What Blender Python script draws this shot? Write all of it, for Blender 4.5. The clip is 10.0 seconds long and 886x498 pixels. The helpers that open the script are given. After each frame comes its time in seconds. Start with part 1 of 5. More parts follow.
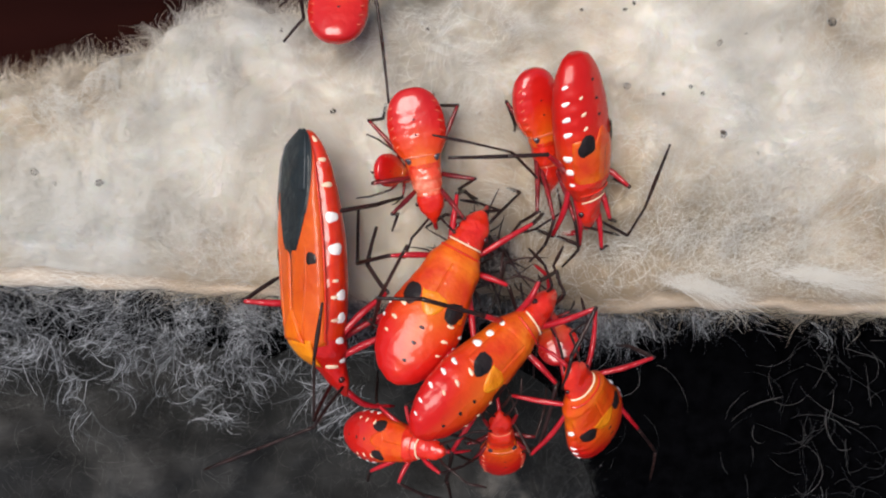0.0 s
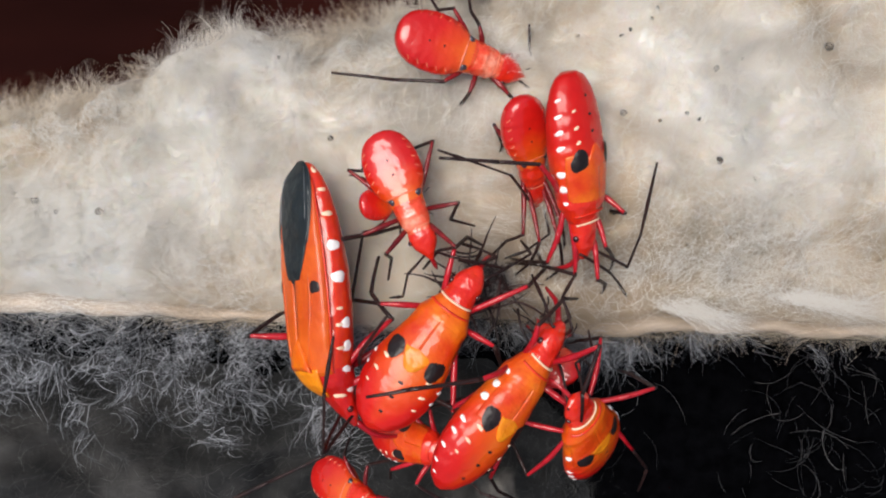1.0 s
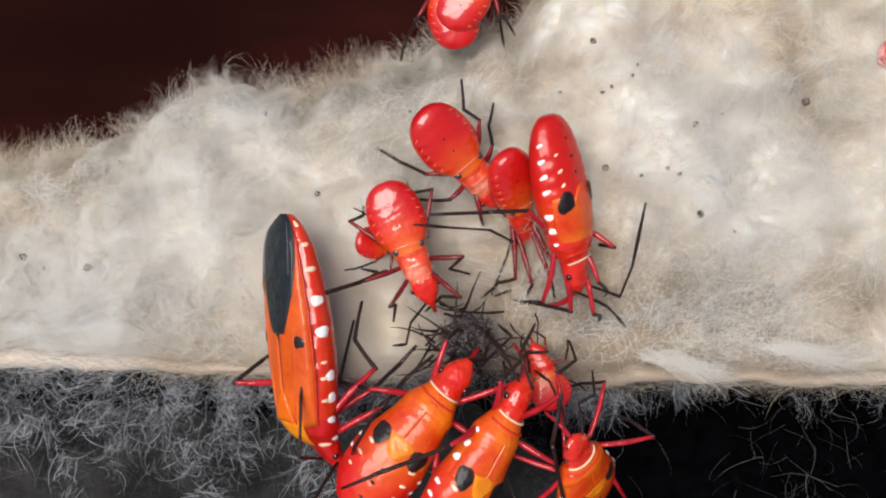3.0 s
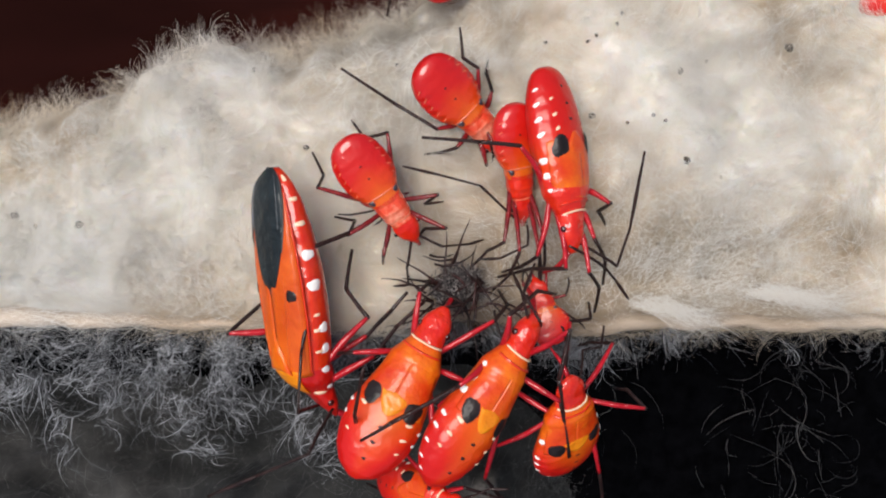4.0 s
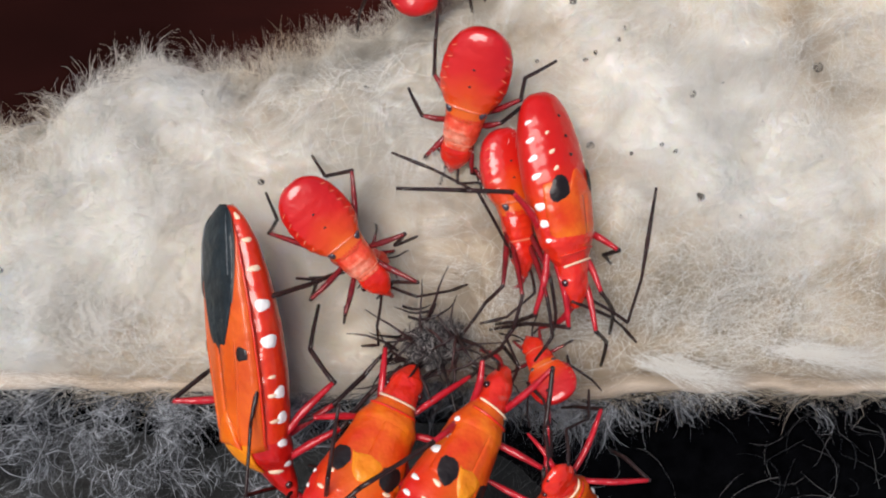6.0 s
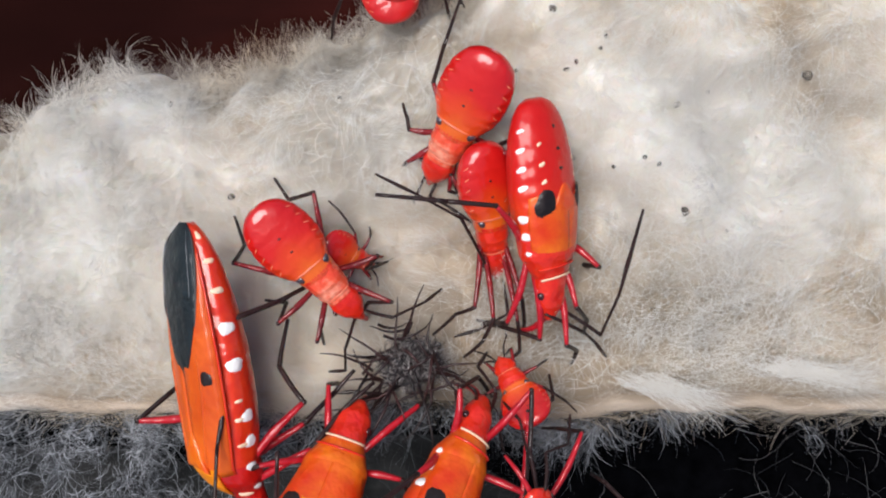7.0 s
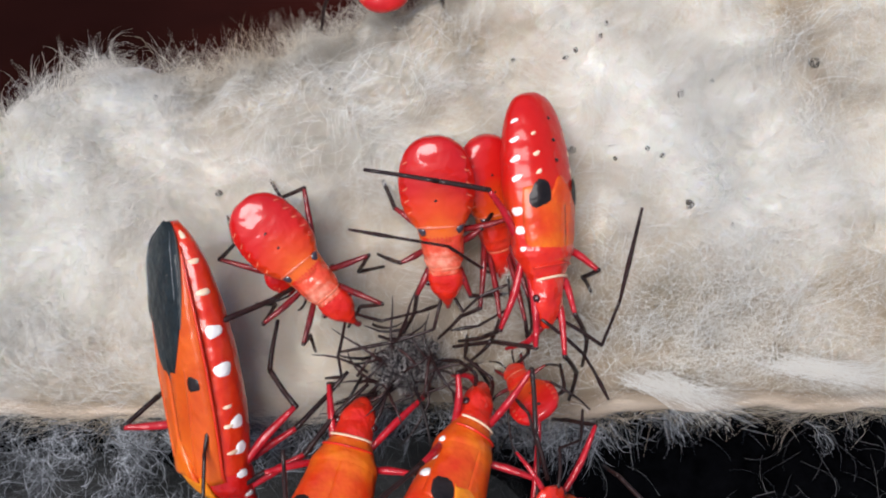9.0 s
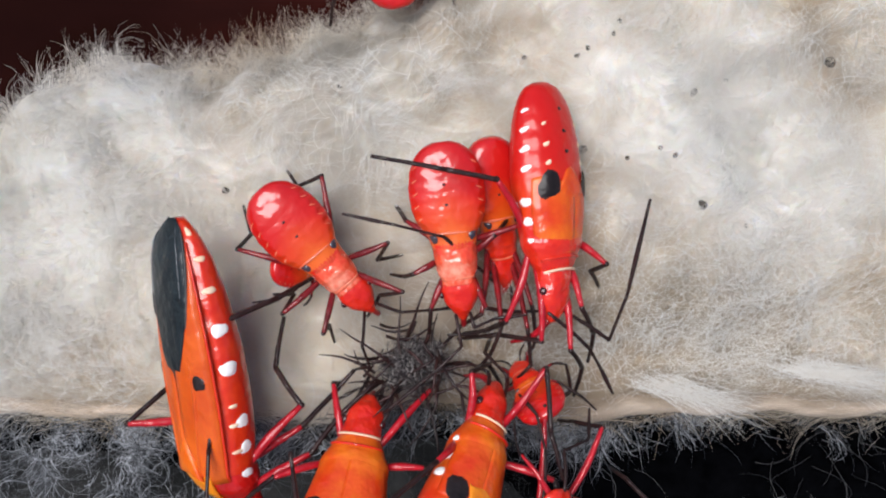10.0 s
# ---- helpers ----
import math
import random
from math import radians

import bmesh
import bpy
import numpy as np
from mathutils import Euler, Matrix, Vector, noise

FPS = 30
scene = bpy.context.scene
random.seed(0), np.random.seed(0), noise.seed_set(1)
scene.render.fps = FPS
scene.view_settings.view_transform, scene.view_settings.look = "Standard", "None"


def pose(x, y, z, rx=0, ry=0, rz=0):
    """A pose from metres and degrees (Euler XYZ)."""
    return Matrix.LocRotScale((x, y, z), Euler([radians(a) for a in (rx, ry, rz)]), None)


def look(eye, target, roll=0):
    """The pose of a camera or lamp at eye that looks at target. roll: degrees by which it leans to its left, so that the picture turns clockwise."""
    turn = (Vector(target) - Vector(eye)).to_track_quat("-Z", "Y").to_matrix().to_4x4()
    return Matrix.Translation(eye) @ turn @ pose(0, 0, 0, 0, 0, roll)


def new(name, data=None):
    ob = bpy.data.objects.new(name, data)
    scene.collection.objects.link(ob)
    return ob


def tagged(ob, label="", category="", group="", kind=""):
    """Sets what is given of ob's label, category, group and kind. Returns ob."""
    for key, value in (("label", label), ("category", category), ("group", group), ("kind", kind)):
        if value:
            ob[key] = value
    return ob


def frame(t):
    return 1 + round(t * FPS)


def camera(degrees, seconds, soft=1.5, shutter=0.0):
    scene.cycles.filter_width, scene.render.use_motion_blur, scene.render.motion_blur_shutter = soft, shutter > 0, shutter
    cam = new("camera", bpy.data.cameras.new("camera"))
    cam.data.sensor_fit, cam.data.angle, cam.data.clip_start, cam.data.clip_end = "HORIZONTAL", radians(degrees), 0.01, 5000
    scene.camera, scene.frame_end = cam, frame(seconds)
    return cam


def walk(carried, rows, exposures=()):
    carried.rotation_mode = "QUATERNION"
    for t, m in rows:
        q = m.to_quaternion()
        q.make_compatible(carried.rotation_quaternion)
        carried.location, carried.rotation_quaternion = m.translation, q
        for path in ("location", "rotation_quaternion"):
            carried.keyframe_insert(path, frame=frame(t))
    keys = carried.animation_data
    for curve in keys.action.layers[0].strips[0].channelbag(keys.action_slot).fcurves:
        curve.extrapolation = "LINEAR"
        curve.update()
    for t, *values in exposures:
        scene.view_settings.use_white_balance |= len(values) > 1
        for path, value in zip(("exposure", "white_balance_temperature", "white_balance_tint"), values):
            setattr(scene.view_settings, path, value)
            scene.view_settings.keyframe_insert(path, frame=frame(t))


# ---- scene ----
# ---- camera ----
cam = camera(50, 10.0, soft=2.1)
walk(cam, [
    (0, pose(0.00000, 0.00000, 0.06204, -0.01, 0.00, 0.01)),
    (0.5, pose(0.00041, 0.00164, 0.06224, -0.92, 0.28, -0.06)),
    (1, pose(0.00058, 0.00275, 0.06235, -1.01, 0.39, -0.24)),
    (1.5, pose(0.00011, 0.00483, 0.06229, -0.60, 0.18, -0.06)),
    (2, pose(0.00162, 0.00393, 0.06291, -0.31, -0.20, -0.39)),
    (2.5, pose(0.00144, 0.00464, 0.06305, -0.08, -0.34, -0.64)),
    (2.7, pose(0.00115, 0.00482, 0.06309, 0.38, -0.34, -0.59)),
    (3.8, pose(-0.00014, 0.00407, 0.06313, 0.04, -0.68, -1.27)),
    (4, pose(0.00104, 0.00174, 0.06354, 0.19, -0.62, -1.65)),
    (4.5, pose(0.00297, 0.00127, 0.06442, 0.37, -0.31, -1.65)),
    (5, pose(0.00216, 0.00214, 0.06189, 0.86, -0.65, -1.45)),
    (5.5, pose(0.00222, 0.00309, 0.05816, 1.26, -0.72, -1.43)),
    (5.7, pose(0.00262, 0.00280, 0.05675, 1.79, -0.33, -1.53)),
    (6.8, pose(0.00383, 0.00433, 0.05328, 1.41, 0.02, -1.62)),
    (7, pose(0.00448, 0.00466, 0.05340, 1.03, -0.02, -1.80)),
    (7.2, pose(0.00486, 0.00585, 0.05330, 0.58, -0.10, -1.71)),
    (7.5, pose(0.00464, 0.00510, 0.05283, 1.00, -0.53, -1.69)),
    (8, pose(0.00415, 0.00582, 0.05226, 1.03, -0.40, -1.55)),
    (8.5, pose(0.00445, 0.00508, 0.05177, 0.76, -0.21, -1.89)),
    (9, pose(0.00432, 0.00457, 0.05156, 0.96, -0.42, -2.30)),
    (9.5, pose(0.00435, 0.00503, 0.05137, 0.73, -0.45, -2.08)),
    (10, pose(0.00409, 0.00458, 0.05091, 0.94, -0.16, -1.90)),
], exposures=[(0, -0.11, 6450, 10), (2.7, -0.11, 6450, 10), (5.5, -0.10, 6400, 10), (6.8, -0.04, 6150, 10), (10, -0.04, 6050, 10)])

# ---- light ----
SUN_FROM = Vector((-0.25, 0.08, 0.96)).normalized()
world = bpy.data.worlds.new("sky")
scene.world = world
world.use_nodes = True
_n, _l = world.node_tree.nodes, world.node_tree.links
_sky = _n.new("ShaderNodeTexSky")
_sky.sky_type, _sky.sun_disc = "NISHITA", False
_sky.sun_elevation = math.asin(SUN_FROM.z)
_sky.sun_rotation = math.atan2(SUN_FROM.x, SUN_FROM.y)
_sky.air_density, _sky.dust_density = 1.0, 3.0
_l.new(_sky.outputs[0], _n["Background"].inputs[0])
_n["Background"].inputs[1].default_value = 0.105
sun = new("sun", bpy.data.lights.new("sun", "SUN"))
sun.data.energy, sun.data.angle, sun.data.color = 4.3, radians(42), (1.0, 0.96, 0.9)
sun.matrix_world = look(SUN_FROM, (0, 0, 0))

MM = 0.001


# ---- materials ----
def material(name):
    m = bpy.data.materials.new(name)
    m.use_nodes = True
    return m, m.node_tree.nodes, m.node_tree.links, m.node_tree.nodes["Principled BSDF"]


def grain(nodes, links, scale, detail=4.0, rough=0.6, coords="Object", stretch=None):
    tc = nodes.new("ShaderNodeTexCoord")
    n = nodes.new("ShaderNodeTexNoise")
    n.inputs["Scale"].default_value, n.inputs["Detail"].default_value = scale, detail
    n.inputs["Roughness"].default_value = rough
    src = tc.outputs[coords]
    if stretch:
        mp = nodes.new("ShaderNodeMapping")
        mp.inputs["Scale"].default_value = stretch
        links.new(src, mp.inputs["Vector"])
        src = mp.outputs[0]
    links.new(src, n.inputs["Vector"])
    return n


def ramp(nodes, links, source, stops):
    r = nodes.new("ShaderNodeValToRGB")
    e = r.color_ramp.elements
    while len(e) < len(stops):
        e.new(0.5)
    for el, (p, c) in zip(e, stops):
        el.position, el.color = p, (*c, 1)
    links.new(source, r.inputs[0])
    return r


def bumped(nodes, links, bsdf, source, strength, distance):
    b = nodes.new("ShaderNodeBump")
    b.inputs["Strength"].default_value, b.inputs["Distance"].default_value = strength, distance
    links.new(source, b.inputs["Height"])
    links.new(b.outputs[0], bsdf.inputs["Normal"])
    return b


def cuticle(name, stops, rough=0.34, fine=900, coat=0.9, along=None, bump=0.25, sss=0.06, wrinkle=0.00022, coat_rough=0.045, middle=0.0):
    """Glossy insect skin: mottled colour, faint pits; along adds a run of colour from rear to front."""
    m, n, l, b = material(name)
    g = grain(n, l, fine, 5, 0.65)
    c = ramp(n, l, g.outputs[0], stops)
    col = c.outputs[0]
    if along:
        tc = n.new("ShaderNodeTexCoord")
        sep = n.new("ShaderNodeSeparateXYZ")
        l.new(tc.outputs["Generated"], sep.inputs[0])
        big = grain(n, l, 350, 2)
        add = n.new("ShaderNodeMath")
        add.operation = "MULTIPLY_ADD"
        add.inputs[1].default_value = 0.35
        l.new(big.outputs[0], add.inputs[0])
        l.new(sep.outputs["Y"], add.inputs[2])
        side = n.new("ShaderNodeMath")
        side.operation = "SUBTRACT"
        side.inputs[1].default_value = 0.5
        l.new(sep.outputs["X"], side.inputs[0])
        away = n.new("ShaderNodeMath")
        away.operation = "ABSOLUTE"
        l.new(side.outputs[0], away.inputs[0])
        both = n.new("ShaderNodeMath")
        both.operation = "MULTIPLY_ADD"
        both.inputs[1].default_value = -middle
        l.new(away.outputs[0], both.inputs[0])
        l.new(add.outputs[0], both.inputs[2])
        run = ramp(n, l, both.outputs[0], along)
        mix = n.new("ShaderNodeMix")
        mix.data_type = "RGBA"
        mix.inputs[0].default_value = 0.7
        l.new(col, mix.inputs[6])
        l.new(run.outputs[0], mix.inputs[7])
        col = mix.outputs[2]
    l.new(col, b.inputs["Base Color"])
    b.inputs["Roughness"].default_value = rough
    b.inputs["Coat Weight"].default_value = coat
    b.inputs["Specular IOR Level"].default_value = 0.22
    b.inputs["Coat Roughness"].default_value = coat_rough
    b.inputs["Subsurface Weight"].default_value = sss
    b.inputs["Subsurface Radius"].default_value = (0.0012, 0.0003, 0.0002)
    b.inputs["Subsurface Scale"].default_value = 0.4
    g2 = grain(n, l, 2600, 3)
    mr = n.new("ShaderNodeMapRange")
    mr.inputs[3].default_value, mr.inputs[4].default_value = rough - 0.08, rough + 0.16
    l.new(g.outputs[0], mr.inputs[0])
    l.new(mr.outputs[0], b.inputs["Roughness"])
    wr = grain(n, l, 1250, 2, 0.5)
    b1 = bumped(n, l, b, g2.outputs[0], bump, 0.00003)
    b2 = n.new("ShaderNodeBump")
    b2.inputs["Strength"].default_value, b2.inputs["Distance"].default_value = 0.75, wrinkle
    l.new(wr.outputs[0], b2.inputs["Height"])
    l.new(b2.outputs[0], b1.inputs["Normal"])
    l.new(b2.outputs[0], b.inputs["Coat Normal"])
    return m


RED = [(0.3, (0.40, 0.004, 0.004)), (0.7, (0.56, 0.012, 0.006))]
ORANGE = [(0.3, (0.54, 0.018, 0.003)), (0.5, (0.62, 0.066, 0.003)), (0.7, (0.70, 0.15, 0.004))]
MAT = {}
MAT["red"] = cuticle("red_cuticle", RED)
MAT["flank"] = cuticle("orange_red_flank", [(0.3, (0.52, 0.012, 0.004)), (0.7, (0.64, 0.040, 0.005))], wrinkle=0.00012)
MAT["belly"] = cuticle("red_abdomen", RED, along=[(0.1, (0.44, 0.004, 0.006)), (0.55, (0.55, 0.012, 0.006)), (0.85, (0.66, 0.070, 0.005)), (1.0, (0.74, 0.15, 0.01))], coat=1.0, wrinkle=0.00010, middle=0.45, coat_rough=0.06)
MAT["orange_belly"] = cuticle("orange_red_abdomen", RED, along=[(0.0, (0.46, 0.005, 0.006)), (0.22, (0.55, 0.012, 0.006)), (0.50, (0.66, 0.080, 0.004)), (0.85, (0.74, 0.20, 0.005))], coat=0.45, coat_rough=0.07, middle=0.9, wrinkle=0.00013)
MAT["deep"] = cuticle("deep_red_abdomen", RED, along=[(0.1, (0.44, 0.004, 0.005)), (0.75, (0.52, 0.010, 0.005)), (1.0, (0.64, 0.055, 0.005))], coat=0.4, coat_rough=0.10, wrinkle=0.00010)
MAT["orange"] = cuticle("orange_cuticle", ORANGE, rough=0.42, coat=0.55, coat_rough=0.09, wrinkle=0.00016, fine=380)
MAT["face"] = cuticle("orange_red_head", [(0.3, (0.52, 0.006, 0.004)), (0.7, (0.66, 0.030, 0.006))], coat=1.0, wrinkle=0.00030)
MAT["wing"] = cuticle("orange_wing", [(0.3, (0.46, 0.050, 0.006)), (0.7, (0.64, 0.110, 0.008))], rough=0.38, coat=0.35, coat_rough=0.12, fine=300, wrinkle=0.00012)
MAT["yellow"] = cuticle("yellow_shield", [(0.3, (0.70, 0.17, 0.005)), (0.7, (0.80, 0.28, 0.008))], rough=0.4, coat=0.4)
MAT["pink"] = cuticle("pale_red_thorax", [(0.35, (0.60, 0.016, 0.008)), (0.52, (0.69, 0.080, 0.032)), (0.67, (0.83, 0.32, 0.21))], rough=0.2, coat=1.0, fine=430, sss=0.2, wrinkle=0.00036, coat_rough=0.04)
MAT["rose"] = cuticle("rosy_rim", [(0.3, (0.62, 0.07, 0.03)), (0.7, (0.78, 0.24, 0.13))])
MAT["white"] = cuticle("white_mark", [(0.3, (0.78, 0.74, 0.70)), (0.7, (0.88, 0.86, 0.84))], rough=0.45, coat=0.2, sss=0.0)
MAT["cream"] = cuticle("cream_mark", [(0.3, (0.78, 0.50, 0.32)), (0.7, (0.84, 0.66, 0.48))], rough=0.45, coat=0.2, sss=0.0)
MAT["bud"] = cuticle("dark_wing_bud", [(0.3, (0.020, 0.016, 0.022)), (0.7, (0.085, 0.065, 0.08))], rough=0.3, coat=1.0, sss=0.0)
MAT["black"] = cuticle("black_spot", [(0.3, (0.006, 0.004, 0.004)), (0.7, (0.020, 0.012, 0.012))], rough=0.5, coat=0.25, coat_rough=0.15, sss=0.0)
MAT["membrane"] = cuticle("black_wing_membrane", [(0.3, (0.005, 0.008, 0.010)), (0.7, (0.016, 0.023, 0.027))], rough=0.5, coat=0.3, coat_rough=0.2, fine=500)
MAT["femur"] = cuticle("crimson_leg", [(0.3, (0.26, 0.003, 0.008)), (0.7, (0.46, 0.010, 0.020))], rough=0.32, coat=0.55, coat_rough=0.1)
MAT["dark_leg"] = cuticle("dark_leg", [(0.3, (0.006, 0.003, 0.003)), (0.7, (0.034, 0.014, 0.012))], rough=0.45, coat=0.25, coat_rough=0.15, bump=0.6, sss=0.0)
MAT["dusky_leg"] = cuticle("dusky_leg", [(0.3, (0.06, 0.004, 0.005)), (0.7, (0.24, 0.007, 0.010))], rough=0.34, coat=0.5, coat_rough=0.1)
MAT["eye"] = cuticle("dark_eye", [(0.3, (0.02, 0.003, 0.003)), (0.7, (0.06, 0.007, 0.006))], rough=0.15)


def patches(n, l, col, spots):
    """Ragged patches in the fluff, tan stains and painted light or shade: x, y, radius, colour, strength."""
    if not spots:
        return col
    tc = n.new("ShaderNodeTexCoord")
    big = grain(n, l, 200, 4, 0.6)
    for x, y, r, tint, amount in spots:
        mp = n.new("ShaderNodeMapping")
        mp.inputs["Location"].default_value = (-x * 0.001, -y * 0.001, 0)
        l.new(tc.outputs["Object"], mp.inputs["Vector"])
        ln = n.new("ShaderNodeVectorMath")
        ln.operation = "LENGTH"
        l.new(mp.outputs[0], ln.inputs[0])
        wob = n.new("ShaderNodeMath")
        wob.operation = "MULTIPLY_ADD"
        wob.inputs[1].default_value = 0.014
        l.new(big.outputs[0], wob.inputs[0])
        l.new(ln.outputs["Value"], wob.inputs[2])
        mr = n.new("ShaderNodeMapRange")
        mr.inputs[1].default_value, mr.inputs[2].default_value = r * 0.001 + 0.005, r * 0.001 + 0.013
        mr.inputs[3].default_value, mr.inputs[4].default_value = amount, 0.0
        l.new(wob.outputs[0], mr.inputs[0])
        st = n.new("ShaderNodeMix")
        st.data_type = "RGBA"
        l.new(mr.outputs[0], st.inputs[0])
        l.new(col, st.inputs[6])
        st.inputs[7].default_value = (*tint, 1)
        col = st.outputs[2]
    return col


# Tan stains; the darkest patch paints the shade beneath the bug cluster
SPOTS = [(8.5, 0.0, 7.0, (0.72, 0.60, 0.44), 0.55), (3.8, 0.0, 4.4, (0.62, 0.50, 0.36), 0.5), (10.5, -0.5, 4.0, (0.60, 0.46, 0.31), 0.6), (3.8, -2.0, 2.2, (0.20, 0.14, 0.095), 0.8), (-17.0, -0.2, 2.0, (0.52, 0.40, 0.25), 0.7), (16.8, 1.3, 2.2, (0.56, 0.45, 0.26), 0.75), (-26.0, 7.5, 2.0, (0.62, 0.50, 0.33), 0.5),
         # whites paint lit lumps; grey at the top and rim tans paint shade
         (-23.5, 1.8, 3.6, (0.98, 0.98, 0.97), 0.95), (20.5, 9.0, 4.0, (0.98, 0.97, 0.95), 0.85), (-10.5, 8.0, 3.4, (0.98, 0.96, 0.93), 0.85), (-15.5, 6.5, 4.0, (0.98, 0.97, 0.94), 0.7), (-5.0, 2.0, 4.5, (0.98, 0.92, 0.82), 0.85), (12.0, 15.0, 2.5, (0.97, 0.95, 0.92), 0.7), (-4.0, 11.0, 2.0, (0.97, 0.96, 0.93), 0.7), (26.0, 13.5, 2.0, (0.70, 0.64, 0.55), 0.5), (-1.0, 17.0, 4.5, (0.48, 0.44, 0.38), 0.65), (-8.0, 13.0, 2.0, (0.60, 0.50, 0.36), 0.5), (-12.0, 15.0, 1.5, (0.99, 0.99, 0.98), 0.8), (13.0, -2.8, 3.0, (0.50, 0.40, 0.29), 0.8), (20.5, -3.2, 3.0, (0.52, 0.42, 0.31), 0.75), (27.0, -3.4, 3.0, (0.55, 0.45, 0.33), 0.7)]


def fluff_material(name, stops, tint, stain_and_light=None, sheen=0.25):
    m, n, l, b = material(name)
    big = grain(n, l, 110, 5, 0.6)
    c = ramp(n, l, big.outputs[0], stops)
    fine = grain(n, l, 2200, 6, 0.75, stretch=(0.5, 1.0, 1.0))
    f = ramp(n, l, fine.outputs[0], [(0.3, tint), (0.65, (1, 1, 1))])
    mix = n.new("ShaderNodeMix")
    mix.data_type, mix.blend_type = "RGBA", "MULTIPLY"
    mix.inputs[0].default_value = 1.0
    l.new(c.outputs[0], mix.inputs[6])
    l.new(f.outputs[0], mix.inputs[7])
    col = patches(n, l, mix.outputs[2], stain_and_light)
    l.new(col, b.inputs["Base Color"])
    b.inputs["Roughness"].default_value = 0.85
    b.inputs["Sheen Weight"].default_value = sheen
    b.inputs["Subsurface Weight"].default_value = 0.7 if sheen else 0.0
    b.inputs["Subsurface Radius"].default_value = (1.0, 0.8, 0.6)
    b.inputs["Subsurface Scale"].default_value = 0.0014
    bumped(n, l, b, fine.outputs[0], 0.7, 0.0003)
    return m


def fibre_material(name, dark, light, through_light=0.35, spots=None):
    m, n, l, b = material(name)
    geo = n.new("ShaderNodeNewGeometry")
    c = ramp(n, l, geo.outputs["Random Per Island"], [(0.0, dark), (0.55, tuple(0.8 * p + 0.2 * q for p, q in zip(dark, light)) if through_light == 0.2 else tuple(0.45 * p + 0.55 * q for p, q in zip(dark, light))), (1.0, light)])
    col = c.outputs[0]
    if spots:
        big = grain(n, l, 110, 5, 0.6)
        tan = ramp(n, l, big.outputs[0], [(0.36, (0.80, 0.70, 0.56)), (0.55, (1, 1, 1))])
        mul = n.new("ShaderNodeMix")
        mul.data_type, mul.blend_type = "RGBA", "MULTIPLY"
        mul.inputs[0].default_value = 1.0
        l.new(col, mul.inputs[6])
        l.new(tan.outputs[0], mul.inputs[7])
        col = patches(n, l, mul.outputs[2], spots)
    l.new(col, b.inputs["Base Color"])
    b.inputs["Roughness"].default_value = 0.42
    tr = n.new("ShaderNodeBsdfTranslucent")
    l.new(col, tr.inputs[0])
    mx = n.new("ShaderNodeMixShader")
    mx.inputs[0].default_value = through_light
    l.new(b.outputs[0], mx.inputs[1])
    l.new(tr.outputs[0], mx.inputs[2])
    l.new(mx.outputs[0], n["Material Output"].inputs[0])
    return m


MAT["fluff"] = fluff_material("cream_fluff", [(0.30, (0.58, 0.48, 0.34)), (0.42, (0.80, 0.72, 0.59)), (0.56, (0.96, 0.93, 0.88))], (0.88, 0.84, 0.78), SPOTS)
# Lower fluff: shade under the pod is put into its near-black colour, one patch lighter
MAT["shaded_fluff"] = fluff_material("shaded_fluff", [(0.32, (0.003, 0.003, 0.0034)), (0.5, (0.010, 0.010, 0.010)), (0.68, (0.050, 0.048, 0.046))], (0.6, 0.6, 0.6), [(6.0, -14.5, 6.5, (0.36, 0.32, 0.28), 0.9)], 0.0)
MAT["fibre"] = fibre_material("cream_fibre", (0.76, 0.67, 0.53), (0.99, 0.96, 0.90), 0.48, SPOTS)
MAT["white_fibre"] = fibre_material("white_fibre", (0.90, 0.86, 0.79), (0.98, 0.965, 0.93), 0.45)
# Grey here paints the shade on fibres below the rim; wing veins share it
MAT["grey_fibre"] = fibre_material("grey_fibre", (0.02, 0.022, 0.026), (0.74, 0.76, 0.80), 0.2)
# Darkened copy of the fibre, shade in its colour; also the membrane's grey rim
MAT["shade_fibre"] = fibre_material("dull_shade_fibre", (0.03, 0.03, 0.03), (0.22, 0.215, 0.21), 0.2)
MAT["bristle"] = fibre_material("dark_bristle", (0.003, 0.002, 0.003), (0.03, 0.02, 0.024), 0.05)
MAT["leg_strand"] = fibre_material("dark_leg_strand", (0.006, 0.003, 0.003), (0.045, 0.016, 0.014), 0.05)
MAT["pale_bristle"] = fibre_material("pale_bristle", (0.10, 0.088, 0.085), (0.50, 0.46, 0.44), 0.2)

m, n, l, b = material("pod_husk")
_g = grain(n, l, 350, 6, 0.65, stretch=(0.25, 1, 1))
_c = ramp(n, l, _g.outputs[0], [(0.3, (0.30, 0.23, 0.17)), (0.5, (0.46, 0.37, 0.29)), (0.7, (0.62, 0.53, 0.44))])
l.new(_c.outputs[0], b.inputs["Base Color"])
b.inputs["Roughness"].default_value = 0.7
bumped(n, l, b, _g.outputs[0], 0.6, 0.0003)
MAT["husk"] = m

m, n, l, b = material("brown_ground")
_g = grain(n, l, 32, 5, 0.5, stretch=(0.35, 1, 1))
_c = ramp(n, l, _g.outputs[0], [(0.34, (0.004, 0.0012, 0.0011)), (0.5, (0.013, 0.0034, 0.0028)), (0.66, (0.034, 0.0068, 0.0052))])
l.new(_c.outputs[0], b.inputs["Base Color"])
b.inputs["Roughness"].default_value = 0.9
b.inputs["Specular IOR Level"].default_value = 0.02
bumped(n, l, b, _g.outputs[0], 0.4, 0.001)
MAT["ground"] = m

m, n, l, b = material("black_cloth")
_g = grain(n, l, 900, 5, 0.6)
_c = ramp(n, l, _g.outputs[0], [(0.3, (0.0006, 0.0006, 0.0008)), (0.7, (0.002, 0.002, 0.0025))])
l.new(_c.outputs[0], b.inputs["Base Color"])
